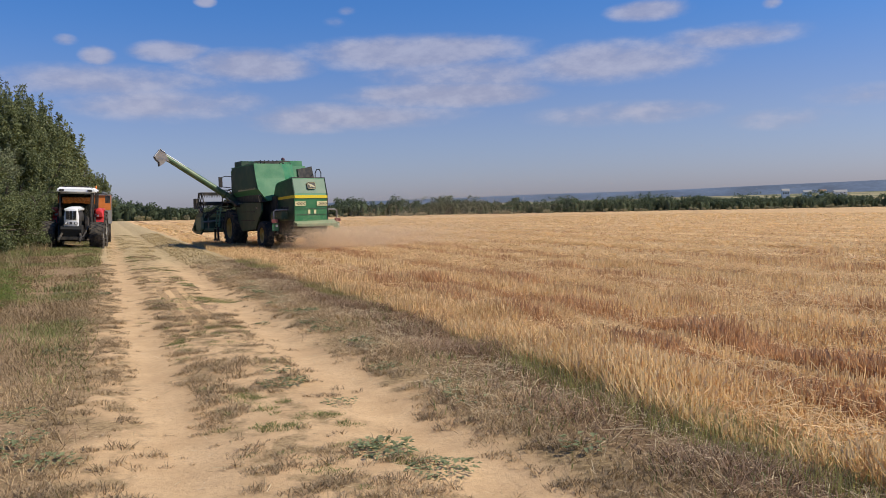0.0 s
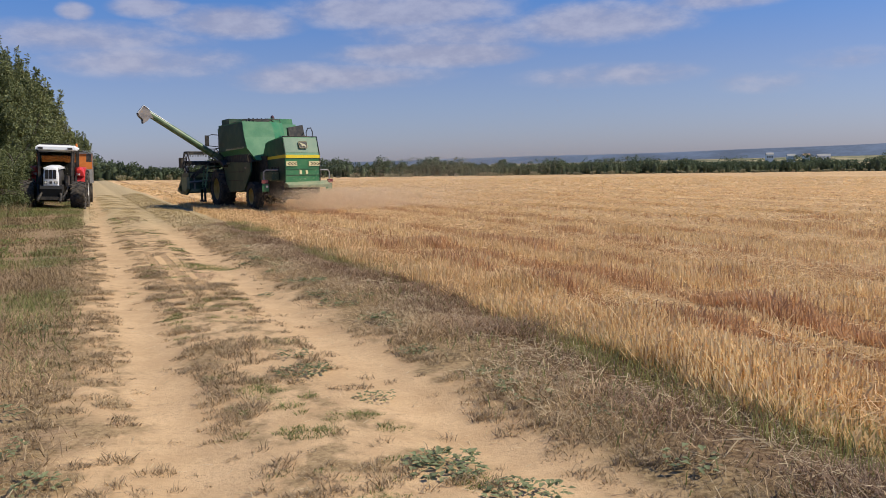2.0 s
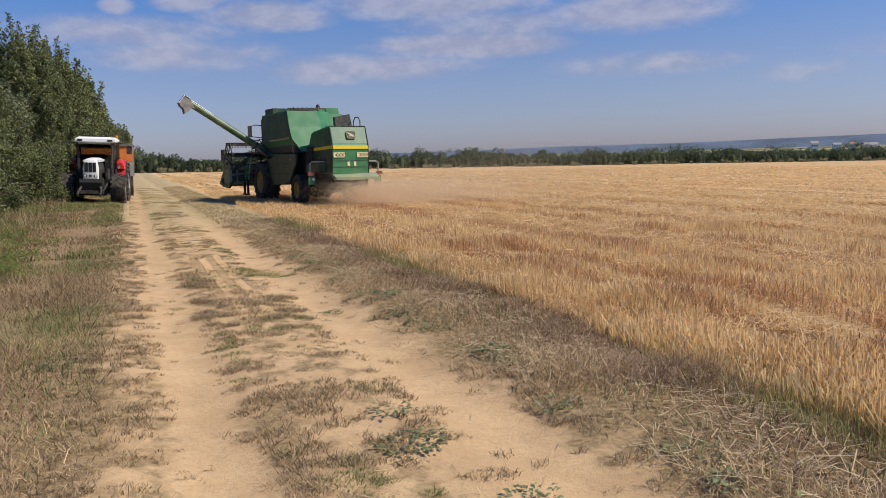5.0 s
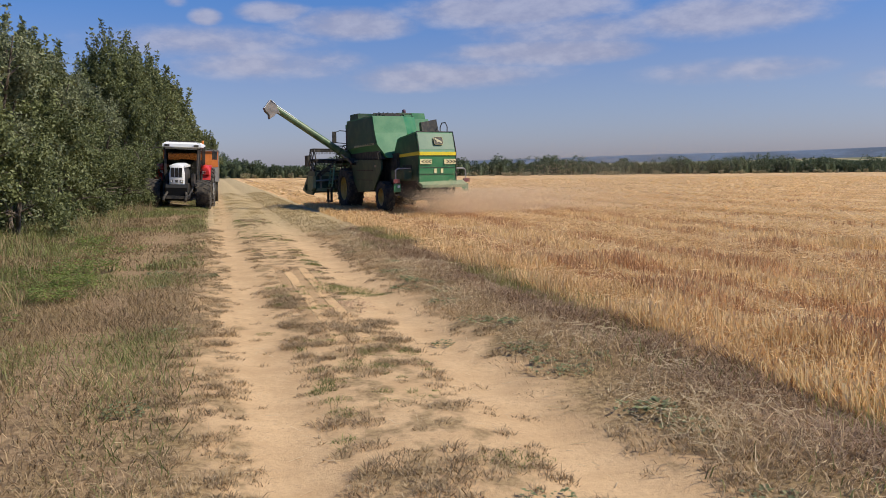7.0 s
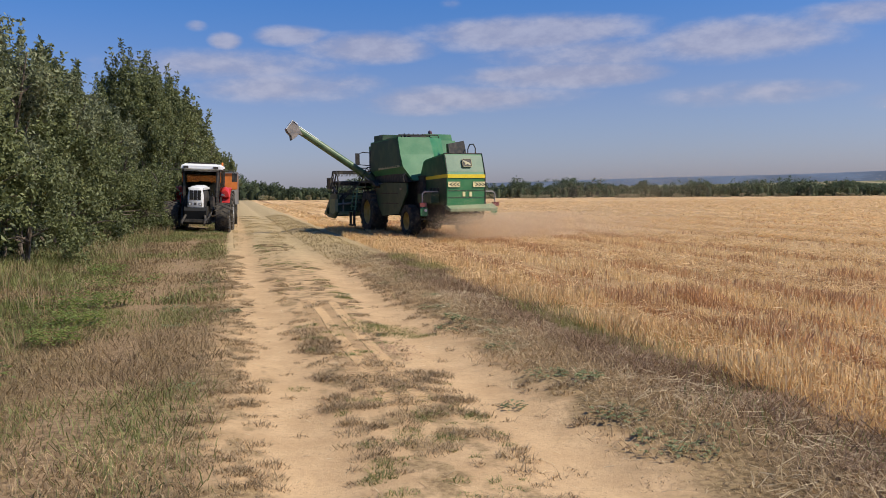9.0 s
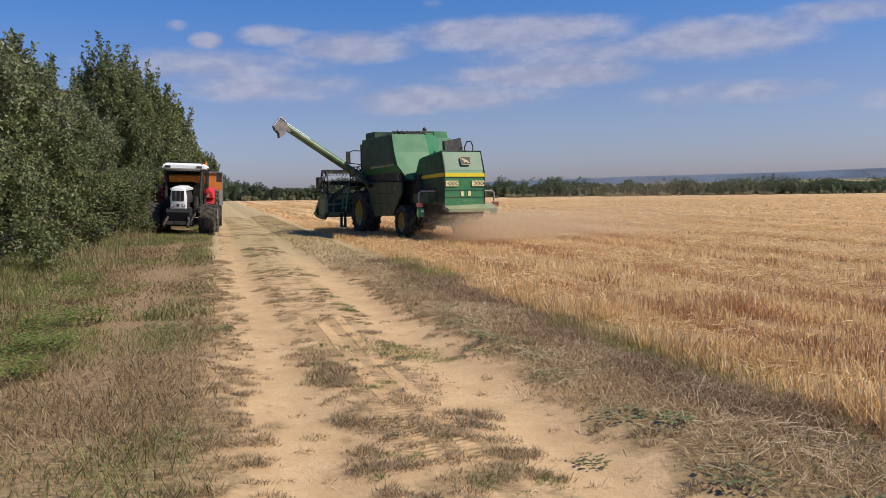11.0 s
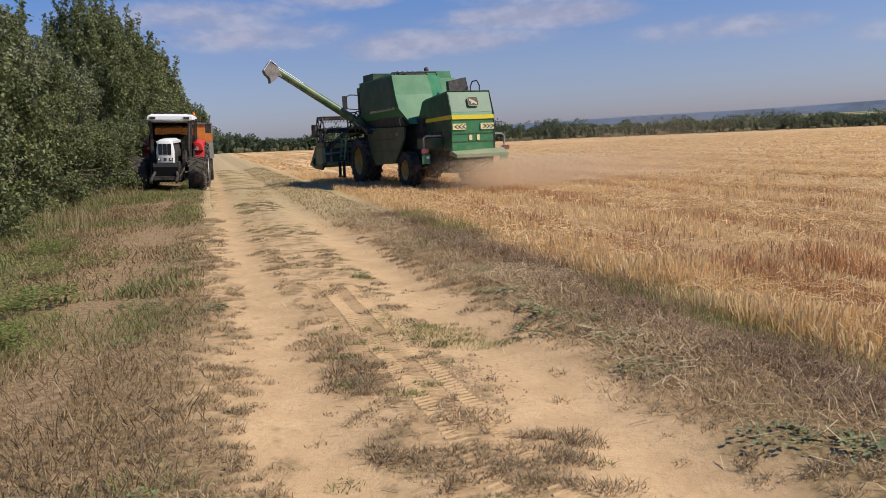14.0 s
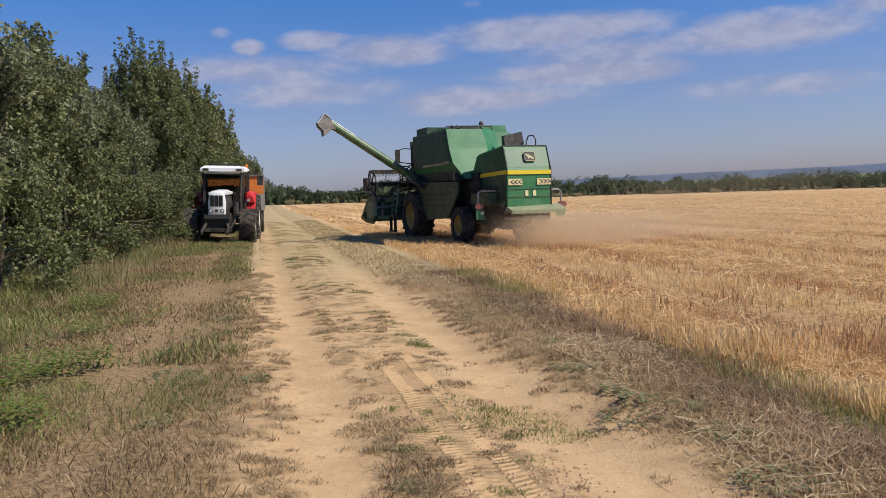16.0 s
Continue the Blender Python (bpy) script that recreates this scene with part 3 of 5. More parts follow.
def tyre(parent, x, y, r, w, rim_r, rim_mat, side, lugs=22, label=""):
    """A farm wheel on an axle along x: round-shouldered tyre, slanted lugs, dished rim and hub. side: -1 or 1, its outer face."""
    wheel = new("wheel")
    wheel.parent = parent
    wheel.location = (x, y, r)
    h = w / 2
    prof = [(-h * 0.7, rim_r), (-h, rim_r * 1.12), (-h, r * 0.86), (-h * 0.8, r * 0.945), (0, r * 0.965), (h * 0.8, r * 0.945), (h, r * 0.86), (h, rim_r * 1.12), (h * 0.7, rim_r)]
    bm = lathe_x(prof, 36)
    for k in range(lugs):
        for sgn in (-1, 1):
            a = 2 * math.pi * (k + (0.5 if sgn > 0 else 0)) / lugs
            da = 0.20
            ring = []
            for xx, aa in ((sgn * 0.02 * w, a + da), (sgn * h * 1.01, a)):
                for rr, off in ((r * 0.93 if xx == sgn * 0.02 * w else r * 0.87, 0), (r if abs(xx) < h * 0.5 else r * 0.965, 0)):
                    for e in (-0.045, 0.045):
                        ring.append((xx, rr * math.cos(aa + e), rr * math.sin(aa + e)))
            vs = [bm.verts.new(p) for p in ring]
            for f in ((0, 1, 3, 2), (4, 6, 7, 5), (0, 4, 5, 1), (2, 3, 7, 6), (0, 2, 6, 4), (1, 5, 7, 3)):
                bm.faces.new([vs[i] for i in f])
    soft_shade(part("tyre", bm, RUBBER, wheel), 40)
    s = side
    prof = [(s * h * 0.75, rim_r * 1.04), (s * h * 0.85, rim_r), (s * h * 0.55, rim_r * 0.9), (s * h * 0.15, rim_r * 0.72), (s * h * 0.2, rim_r * 0.35), (s * h * 0.5, rim_r * 0.33), (s * h * 0.52, 0.01)]
    bm = lathe_x(prof, 28)
    lathe_x([(-s * h * 0.7, rim_r * 1.02), (-s * h * 0.3, rim_r * 0.8), (-s * h * 0.3, 0.01)], 28, bm)
    for k in range(8):
        a = 2 * math.pi * k / 8
        tube([(s * h * 0.1, math.cos(a) * rim_r * 0.5, math.sin(a) * rim_r * 0.5), (s * h * 0.3, math.cos(a) * rim_r * 0.5, math.sin(a) * rim_r * 0.5)], 0.022, 6, bm)
    soft_shade(part("rim", bm, rim_mat, wheel, label), 40)
    return wheel


def side_plate(name, pts, x0, x1, mat, parent, label="", bevel=0.015):
    """A plate or solid with an outline in (y, z), from x0 to x1."""
    return part(name, loft([[(x0, y, z) for y, z in pts], [(x1, y, z) for y, z in pts]]), mat, parent, label, bevel)


def combine(m):
    c = empty("combine_harvester", m, label="green combine harvester with yellow stripe and unloading auger swung out", category="combine harvester")
    for s in (-1, 1):
        tyre(c, s * 1.02, 0, 0.57, 0.36, 0.30, RIM, s, 18, "dusty yellow rim")
        tyre(c, s * 1.14, 3.5, 0.82, 0.62, 0.44, RIM, s, 22, "dusty yellow rim")
    part("rear_axle", tube([(-0.85, 0, 0.57), (-0.4, 0, 0.72), (0.4, 0, 0.72), (0.85, 0, 0.57)], 0.09, 10), BLACK, c)
    part("front_axle", tube([(-0.9, 3.5, 0.82), (0.9, 3.5, 0.82)], 0.14, 12), BLACK, c)
    side_plate("chassis", [(-0.6, 1.0), (-0.5, 0.75), (4.4, 0.72), (4.6, 1.2), (4.6, 2.1), (-0.6, 2.1)], -0.78, 0.78, BLACK, c)
    for s in (-1, 1):
        # side panels take the darkened green: their shade is in the colour
        side_plate("side_panel", [(-0.2, 1.86), (-0.22, 1.55), (0.15, 1.2), (0.55, 0.82), (2.3, 0.70), (2.75, 1.1), (3.05, 1.92)], s * 1.24, s * 1.18, DARK_AND_SHADED_GREEN, c, "dusty green side panel with shade in its colour")
        side_plate("wheel_arch", [(2.5, 1.72), (3.0, 1.92), (4.3, 1.92), (4.55, 1.78), (4.55, 1.85), (4.3, 2.0), (2.9, 2.0), (2.45, 1.8)], s * 1.42, s * 0.8, BLACK, c, bevel=0)
    # grain tank: side skin coloured dark for shade, two sloping rear sheets, raised extensions
    top = [(-1.26, 3.45, 3.42), (-1.26, 0.52, 3.45), (-0.12, 0.44, 3.45), (0.50, 0.86, 3.45), (0.50, 3.45, 3.42)]
    mid = [(-1.26, 3.45, 2.80), (-1.26, 0.30, 2.84), (-0.06, 0.20, 2.86), (0.50, 0.62, 2.86), (0.50, 3.45, 2.80)]
    hip = [(-1.25, 3.45, 2.34), (-1.25, 0.08, 2.42), (-0.20, -0.02, 2.40), (0.48, 0.36, 2.40), (0.48, 3.45, 2.34)]
    low = [(-0.98, 3.2, 1.95), (-0.98, -0.18, 1.95), (-0.40, -0.28, 1.95), (0.42, 0.0, 1.95), (0.42, 3.2, 1.95)]
    part("grain_tank", loft([low, hip, mid, top]), PAINT_GREEN, c, "", 0.02)
    side_plate("grain_tank", [(3.45, 2.0), (3.45, 3.42), (1.3, 3.42), (0.9, 1.95), (2.7, 2.05)], 0.503, 1.26, PAINT_GREEN, c, "", 0.025)
    # thin skin that paints the shade onto the tank's left side
    side_plate("tank_shade_skin", [(3.42, 2.32), (3.42, 3.33), (3.24, 3.38), (0.57, 3.4), (0.36, 2.82), (0.20, 2.46)], -1.272, -1.262, DARK_AND_SHADED_GREEN, c, "green sheet of the grain tank with shade in its colour", 0.004)
    side_plate("name_band", [(2.55, 2.37), (2.5, 2.44), (0.37, 2.48), (0.34, 2.41)], -1.284, -1.274, CREAM, c, "faded cream lettering band", 0)
    for k in range(6):
        part("band_mark", box(-1.288, -1.285, 0.55 + k * 0.25, 0.72 + k * 0.25, 2.43, 2.462), DARK_AND_SHADED_GREEN, c)
    side_plate("tank_recess", [(-0.05, 1.9), (0.25, 2.24), (3.4, 2.24), (3.4, 1.92)], -1.12, -0.8, BLACK, c)
    part("tank_extension", box(-1.15, -0.15, 2.4, 3.35, 3.42, 3.66), DARK_AND_SHADED_GREEN, c, "", 0.02)
    part("tank_extension", loft([[(0.45, 1.2, 2.8), (1.2, 1.2, 2.8), (1.2, 2.1, 2.8), (0.45, 2.1, 2.8)], [(0.1, 1.35, 3.64), (1.12, 1.35, 3.64), (1.12, 2.1, 3.64), (0.1, 2.1, 3.64)]]), PAINT_GREEN, c, "", 0.02)
    bm = tube([(-0.6, 1.9, 3.52), (0.7, 1.9, 3.58)], 0.09, 10)
    for k in range(7):
        lathe_x([(-0.015, 0.02), (0, 0.16), (0.015, 0.02)], 14, bm, -0.5 + k * 0.18, 1.9, 3.53)
    tube([(-0.75, 1.0, 3.43), (-0.7, 1.2, 3.54), (0.2, 1.25, 3.56), (0.25, 1.0, 3.43)], 0.03, 6, bm)
    part("tank_auger", bm, BLACK, c, "black filling auger on the tank")
    part("top_rail", tube([(-1.1, 1.0, 3.46), (-1.05, 1.0, 3.56), (0.45, 1.0, 3.58), (0.48, 1.0, 3.46)], 0.022, 6), BLACK, c)
    part("top_rail", tube([(-1.0, 2.3, 3.5), (0.6, 1.6, 3.62)], 0.03, 6), BLACK, c)
    part("hatch", box(-0.7, -0.1, 0.75, 1.4, 3.45, 3.52), BLACK, c, "black tank hatch", 0.02)
    part("beacon", soft_base(0.35, 1.5, 3.62, 0.075, 0.16), BEACON, c, "dark plum rotating beacon")
    # straw hood with its two-piece tail
    hood = [(0.1, 1.9), (-0.35, 2.58), (-0.6, 2.64), (-2.06, 2.78), (-2.3, 2.10), (-2.3, 1.08), (-0.4, 1.08), (0.1, 1.5)]
    side_plate("straw_hood", hood, -0.67, 0.67, PAINT_GREEN, c, "", 0.03)
    for s in (-1, 1):
        # thin skins that paint shade onto the hood's sides
        side_plate("hood_shade_skin", [(0.05, 1.9), (-0.4, 2.53), (-0.62, 2.59), (-2.0, 2.72), (-2.23, 2.08), (-2.23, 1.12), (-0.35, 1.12), (0.03, 1.55)], s * 0.682, s * 0.672, DARK_AND_SHADED_GREEN, c, "green side sheet of the hood with shade in its colour", 0.004)
        side_plate("stripe", [(-0.15, 1.94), (-0.15, 2.04), (-2.29, 2.115), (-2.29, 2.0)], s * 0.694, s * 0.684, YELLOW, c, "yellow stripe", 0)
    part("stripe", box(-0.665, 0.665, -2.325, -2.312, 1.99, 2.105), YELLOW, c, "yellow stripe", 0.003)
    for z in (1.36, 1.58):
        part("panel_seam", box(-0.66, 0.66, -2.312, -2.303, z, z + 0.015), BLACK, c)
    for s in (-1, 1):
        plate = part("warning_plate", box(s * 0.44 - 0.21, s * 0.44 + 0.21, -2.33, -2.315, 1.70, 1.87), PALE_YELLOW, c, "yellow warning plate with black chevrons", 0.004)
        for k in range(3):
            x = s * 0.44 + (k - 1) * 0.12
            t = s * 0.05
            bm = loft([[(x - t, -2.334, 1.725), (x - t + 0.055, -2.334, 1.725), (x + t + 0.055, -2.334, 1.785), (x - t + 0.055, -2.334, 1.845), (x - t, -2.334, 1.845), (x + t, -2.334, 1.785)],
                       [(x - t, -2.331, 1.725), (x - t + 0.055, -2.331, 1.725), (x + t + 0.055, -2.331, 1.785), (x - t + 0.055, -2.331, 1.845), (x - t, -2.331, 1.845), (x + t, -2.331, 1.785)]])
            part("chevron", bm, BLACK, plate)
    for x in (-0.14, 0.10):
        part("sticker", box(x, x + 0.09, -2.322, -2.315, 1.40, 1.55), PALE_YELLOW, c, "small yellow sticker")
    part("edge_trim", tube([(-0.67, -2.31, 2.12), (-0.67, -2.07, 2.78), (0.67, -2.07, 2.78), (0.67, -2.31, 2.12), (0.67, -2.31, 1.1)], 0.016, 6), BLACK, c, "black rubber edge trim")
    # badge: a plain dark plate with a pale bar
    tilt = math.atan2(0.24, 0.68)
    bx = part("badge", box(-0.16, 0.16, -0.014, 0.0, -0.12, 0.12), BLACK, c, "dark badge plate with a pale yellow rim", 0.02)
    bx.location, bx.rotation_euler = (0.06, -2.21, 2.47), (-tilt, 0, 0)
    part("badge_rim", tube([(-0.16, -0.016, -0.10), (-0.13, -0.016, -0.13), (0.13, -0.016, -0.13), (0.16, -0.016, -0.10), (0.16, -0.016, 0.10), (0.13, -0.016, 0.13), (-0.13, -0.016, 0.13), (-0.16, -0.016, 0.10), (-0.16, -0.016, -0.10)], 0.010, 6), CREAM, bx)
    mark = [(-0.13, 0.09), (-0.04, 0.06), (0.06, 0.01), (0.13, -0.05), (0.10, -0.09), (0.0, -0.04), (-0.07, -0.08), (-0.06, -0.01), (-0.12, 0.03)]
    part("badge_mark", loft([[(x, -0.024, z) for x, z in mark], [(x, -0.015, z) for x, z in mark]]), CREAM, bx, "plain pale slanting shape")
    # sheet over the slope whose paler colour stands in for sheen
    face = loft([[(-0.64, -2.275, 2.19), (0.64, -2.275, 2.19), (0.64, -2.262, 2.19), (-0.64, -2.262, 2.19)], [(-0.64, -2.094, 2.715), (0.64, -2.094, 2.715), (0.64, -2.080, 2.715), (-0.64, -2.080, 2.715)]])
    part("hood_face", face, HOOD_SHEEN, c, "dusty green upper sheet of the hood with sheen painted in", 0.004)
    # tail: deck, chopper, lamps on brackets
    part("tail_deck", loft([[(-0.70, -2.62, 0.93), (0.95, -2.62, 0.93), (0.95, -2.62, 1.02), (-0.70, -2.62, 1.02)], [(-0.70, -2.2, 1.02), (0.95, -2.2, 1.02), (0.95, -2.28, 1.17), (-0.70, -2.28, 1.12)]]), TAIL, c, "dusty grey-green tail deck", 0.01)
    side_plate("straw_chopper", [(-0.5, 1.14), (-0.6, 0.62), (-1.5, 0.52), (-2.15, 0.75), (-2.2, 1.0), (-2.2, 1.14)], -0.70, 0.70, BLACK, c, "dusty black straw chopper", 0.03)
    bm = bmesh.new()
    for k in range(8):
        box(-0.65 + k * 0.18, -0.63 + k * 0.18, -2.35, -1.6, 0.50, 0.56, bm)
    part("spreader_fins", bm, STEEL, c)
    part("utility_box", box(-1.0, -0.71, -1.75, -0.6, 1.2, 1.5), DARK_AND_SHADED_GREEN, c, "", 0.03)
    for s in (-1, 1):
        y = -1.75
        br = part("lamp_bracket", tube([(s * 0.75, y, 1.56), (s * 1.22, y, 1.56), (s * 1.30, y, 1.5), (s * 1.30, y, 1.05)], 0.025, 8), GREY, c)
        part("tail_lamp", box(s * 1.30 - 0.11, s * 1.30 + 0.11, y - 0.1, y - 0.03, 1.08, 1.21), LENS_RED, br, "dull red tail lamp", 0.02)
        part("marker_plate", box(s * 1.26 - 0.12, s * 1.26 + 0.12, y - 0.05, y - 0.02, 0.78, 1.05), PAINT_GREEN, br, "", 0.015)
        part("reflector", lathe_x([(0, 0.01), (0.0, 0.045), (0.012, 0.045), (0.012, 0.01)], 14), LENS, br).matrix_basis = pose(s * 1.26 + 0.05, y - 0.05, 0.96, 0, 0, -90)
    part("drawbar", tube([(0.3, -1.0, 0.6), (0.35, -1.6, 0.55), (0.75, -1.8, 0.62)], 0.04, 8), STEEL, c)
    # open engine cover with its rail at the other rear corner
    bm = loft([[(0.48, 0.02, 2.70), (1.15, 0.02, 2.70), (1.15, 0.30, 2.70), (0.48, 0.30, 2.70)], [(0.44, 0.10, 3.22), (1.05, 0.10, 3.34), (1.05, 0.26, 3.34), (0.44, 0.26, 3.22)]])
    part("engine_cover", bm, BLACK, c, "raised black engine cover", 0.01)
    part("engine_box", box(0.52, 1.2, -0.1, 1.3, 1.9, 2.72), DARK_AND_SHADED_GREEN, c, "", 0.03)
    bm = bmesh.new()
    for k in range(5):
        tube([(0.3 + k * 0.08, 0.0, 2.6), (0.3 + k * 0.08, -0.2, 2.8), (0.32 + k * 0.08, 0.1, 2.9)], 0.016, 6, bm)
    part("coolant_hose", bm, GREY, c, "bundle of pale hoses")
    part("hand_rail", tube([(1.2, -0.5, 2.2), (1.2, -0.5, 3.05), (1.2, -0.35, 3.2), (1.2, -0.05, 3.2), (1.2, 0.1, 3.05), (1.2, 0.1, 2.5)], 0.02, 8), BLACK, c)
    for z in (1.15, 1.5):
        part("panel_rib", box(-1.252, -1.242, 0.6, 2.4, z, z + 0.025), BLACK, c)
    part("panel_latch", box(-1.275, -1.242, 0.25, 0.37, 1.62, 1.70), STEEL, c, "dull steel latch", 0.01)
    part("panel_hinge", tube([(-1.26, 2.7, 1.86), (-1.26, 2.2, 1.87)], 0.018, 8), STEEL, c)
    part("tank_strut", tube([(-1.16, 0.2, 1.9), (-1.22, 0.15, 2.12), (-1.14, 0.1, 2.2)], 0.02, 6), STEEL, c)
    part("hitch_plate", box(0.22, 0.42, -2.02, -1.96, 0.55, 0.85), CREAM, c, "pale hitch plate", 0.01)
    part("hitch_bar", tube([(0.05, -2.1, 0.62), (0.75, -2.1, 0.64)], 0.03, 8), STEEL, c)
    part("steering_ram", tube([(-0.7, -0.16, 0.62), (0.0, -0.16, 0.68)], [0.03, 0.045], 8), STEEL, c)
    for k in range(5):
        part("screen_slat", box(0.62, 1.12, -0.118, -0.106, 2.0 + k * 0.13, 2.08 + k * 0.13), BLACK, c)
    for k in range(3):
        part("hood_vent", box(-0.694, -0.684, -1.1 - k * 0.3, -0.9 - k * 0.3, 1.55, 1.68), BLACK, c)
    # cab ahead of the tank
    part("cab", box(-0.9, 0.9, 3.5, 4.7, 1.9, 3.2), BLACK, c, "dark cab behind the tank", 0.05)
    part("cab_roof", box(-0.86, 0.86, 3.48, 4.85, 3.2, 3.36), PAINT_GREEN, c, "", 0.05)
    part("cab_window", box(-0.915, -0.903, 3.65, 4.5, 2.2, 3.05), GLASS, c)
    arm = part("mirror_arm", tube([(-0.95, 4.5, 3.1), (-1.2, 4.6, 3.12), (-1.40, 4.6, 3.05), (-1.40, 4.6, 2.65), (-0.95, 4.55, 2.6)], 0.018, 6), BLACK, c)
    part("mirror", box(-1.50, -1.34, 4.56, 4.62, 2.62, 3.08), BLACK, arm, "", 0.03)
    part("work_lamp", soft_base(-1.0, 3.6, 3.36), BLACK, c)
    # platform, rails and ladder
    part("platform", box(-1.45, -0.9, 3.5, 4.7, 1.74, 1.8), DARK_AND_SHADED_GREEN, c, "", 0.01)
    for y in (3.6, 4.4):
        part("platform_rail", tube([(-1.42, y, 1.78), (-1.42, y, 2.4), (-1.36, y, 2.5), (-1.1, y, 2.5), (-1.02, y, 2.4), (-1.02, y, 1.78)], 0.022, 8), BLACK, c)
    part("platform_rail", tube([(-1.42, 3.6, 2.15), (-1.42, 4.4, 2.15)], 0.018, 8), BLACK, c)
    lad = new("ladder")
    lad.parent = c
    for y in (4.35, 4.8):
        part("rail", tube([(-1.5, y, 1.76), (-1.64, y, 0.8)], 0.03, 8), LADDER, lad)
        part("strap", box(-1.70, -1.62, y - 0.04, y + 0.04, 0.28, 0.88), RUBBER, lad, "black rubber strap")
    for k in range(5):
        z = 1.6 - k * 0.2
        part("rung", box(-1.51 - k * 0.029 - 0.08, -1.51 - k * 0.029 + 0.06, 4.35, 4.8, z, z + 0.03), LADDER, lad)
    part("rung", box(-1.74, -1.60, 4.32, 4.83, 0.27, 0.33), BLACK, lad)
    # feeder house and header with its reel
    side_plate("feeder_house", [(4.0, 1.0), (5.2, 0.65), (5.2, 1.3), (4.1, 1.9)], -0.7, 0.7, DARK_AND_SHADED_GREEN, c)
    hd = new("header")
    hd.parent = c
    hd.location = (0, -0.55, 0.2)
    part("trough", loft([[(-2.1, 5.7, 1.28), (-2.1, 5.62, 0.55), (-2.1, 6.1, 0.42), (-2.1, 6.75, 0.42), (-2.1, 6.75, 0.46), (-2.1, 6.1, 0.5), (-2.1, 5.75, 0.65), (-2.1, 5.78, 1.28)],
                         [(2.1, 5.7, 1.28), (2.1, 5.62, 0.55), (2.1, 6.1, 0.42), (2.1, 6.75, 0.42), (2.1, 6.75, 0.46), (2.1, 6.1, 0.5), (2.1, 5.75, 0.65), (2.1, 5.78, 1.28)]]), DARK_AND_SHADED_GREEN, hd)
    part("back_beam", box(-2.12, 2.12, 5.55, 5.68, 1.1, 1.28), TAIL, hd, "", 0.02)
    part("back_beam", box(-2.12, 2.12, 5.5, 5.62, 0.5, 0.62), TAIL, hd, "", 0.02)
    for k in range(7):
        x = -1.9 + k * 0.63
        part("brace", box(x - 0.03, x + 0.03, 5.53, 5.62, 0.6, 1.12), STEEL, hd)
    for s in (-1, 1):
        side_plate("end_plate", [(5.45, 1.3), (5.4, 0.6), (5.9, 0.34), (6.7, 0.38), (7.25, 0.5), (7.0, 0.75), (6.3, 1.3)], s * 2.18, s * 2.10, DARK_AND_SHADED_GREEN, hd, "", 0.02)
        side_plate("drive_cover", [(5.3, 1.12), (5.28, 0.62), (5.6, 0.5), (6.1, 0.6), (6.0, 1.1)], s * 2.3, s * 2.185, TAIL, hd, "", 0.03)
        part("reel_arm", tube([(s * 2.14, 5.6, 1.35), (s * 2.14, 6.4, 1.72)], 0.05, 8), BLACK, hd)
    part("auger", lathe_x([(-2.05, 0.02), (-2.05, 0.2), (2.05, 0.2), (2.05, 0.02)], 20, None, 0, 6.1, 0.78), STEEL, hd)
    for s in (-1, 1):
        part("crop_divider", tube([(s * 2.14, 6.6, 0.62), (s * 2.15, 7.0, 0.58), (s * 2.15, 7.35, 0.5)], [0.16, 0.10, 0.02], 10), DARK_AND_SHADED_GREEN, hd)
        part("lift_ram", tube([(s * 2.10, 5.65, 0.95), (s * 2.12, 6.15, 1.6)], [0.04, 0.025], 8), STEEL, hd)
        part("drive_box", box(s * 2.2 - 0.07, s * 2.2 + 0.07, 6.1, 6.55, 1.5, 1.95), BLACK, hd, "black reel drive box", 0.04)
    for k in range(4):
        part("hose", tube([(-0.9 - 0.05 * k, 5.0, 1.5), (-1.3 - 0.08 * k, 5.3, 1.75 - 0.1 * k), (-1.9, 5.45, 1.3 - 0.06 * k), (-2.08, 5.6, 1.1)], 0.018, 6), BLACK, hd)
    part("cross_shaft", tube([(-2.2, 5.42, 0.9), (-0.7, 5.35, 1.0)], 0.04, 8), STEEL, hd)
    reel = new("reel")
    reel.parent = hd
    cy, cz, rr = 6.35, 1.76, 0.52
    part("shaft", tube([(-2.06, cy, cz), (2.06, cy, cz)], 0.06, 10), BLACK, reel)
    for s in (-2.0, -0.7, 0.7, 2.0):
        bm = bmesh.new()
        ring = [(s, cy + rr * math.cos(k * math.pi / 3), cz + rr * math.sin(k * math.pi / 3)) for k in range(7)]
        tube(ring, 0.028, 6, bm)
        for k in range(6):
            tube([(s, cy, cz), ring[k]], 0.022, 6, bm)
        part("spider", bm, BLACK, reel)
    for k in range(6):
        y, z = cy + rr * math.cos(k * math.pi / 3), cz + rr * math.sin(k * math.pi / 3)
        bm = tube([(-2.02, y, z), (2.02, y, z)], 0.024, 6)
        for j in range(36):
            x = -2.0 + j * 4.0 / 35
            tube([(x, y, z), (x, y - 0.05, z - 0.2)], 0.012, 4, bm)
        part("tine_bar", bm, BLACK, reel)
        part("reel_slat", box(-2.0, 2.0, y - 0.012, y + 0.012, z - 0.11, z + 0.02), BLACK, reel)
    # unloading auger swung out
    part("auger_elbow", tube([(-0.9, 3.55, 1.85), (-1.1, 3.58, 1.98), (-1.35, 3.6, 2.2)], [0.2, 0.2, 0.18], 16), DARK_AND_SHADED_GREEN, c)
    foot, tip = Vector((-1.5, 3.6, 2.26)), Vector((-4.10, 3.6, 3.93))
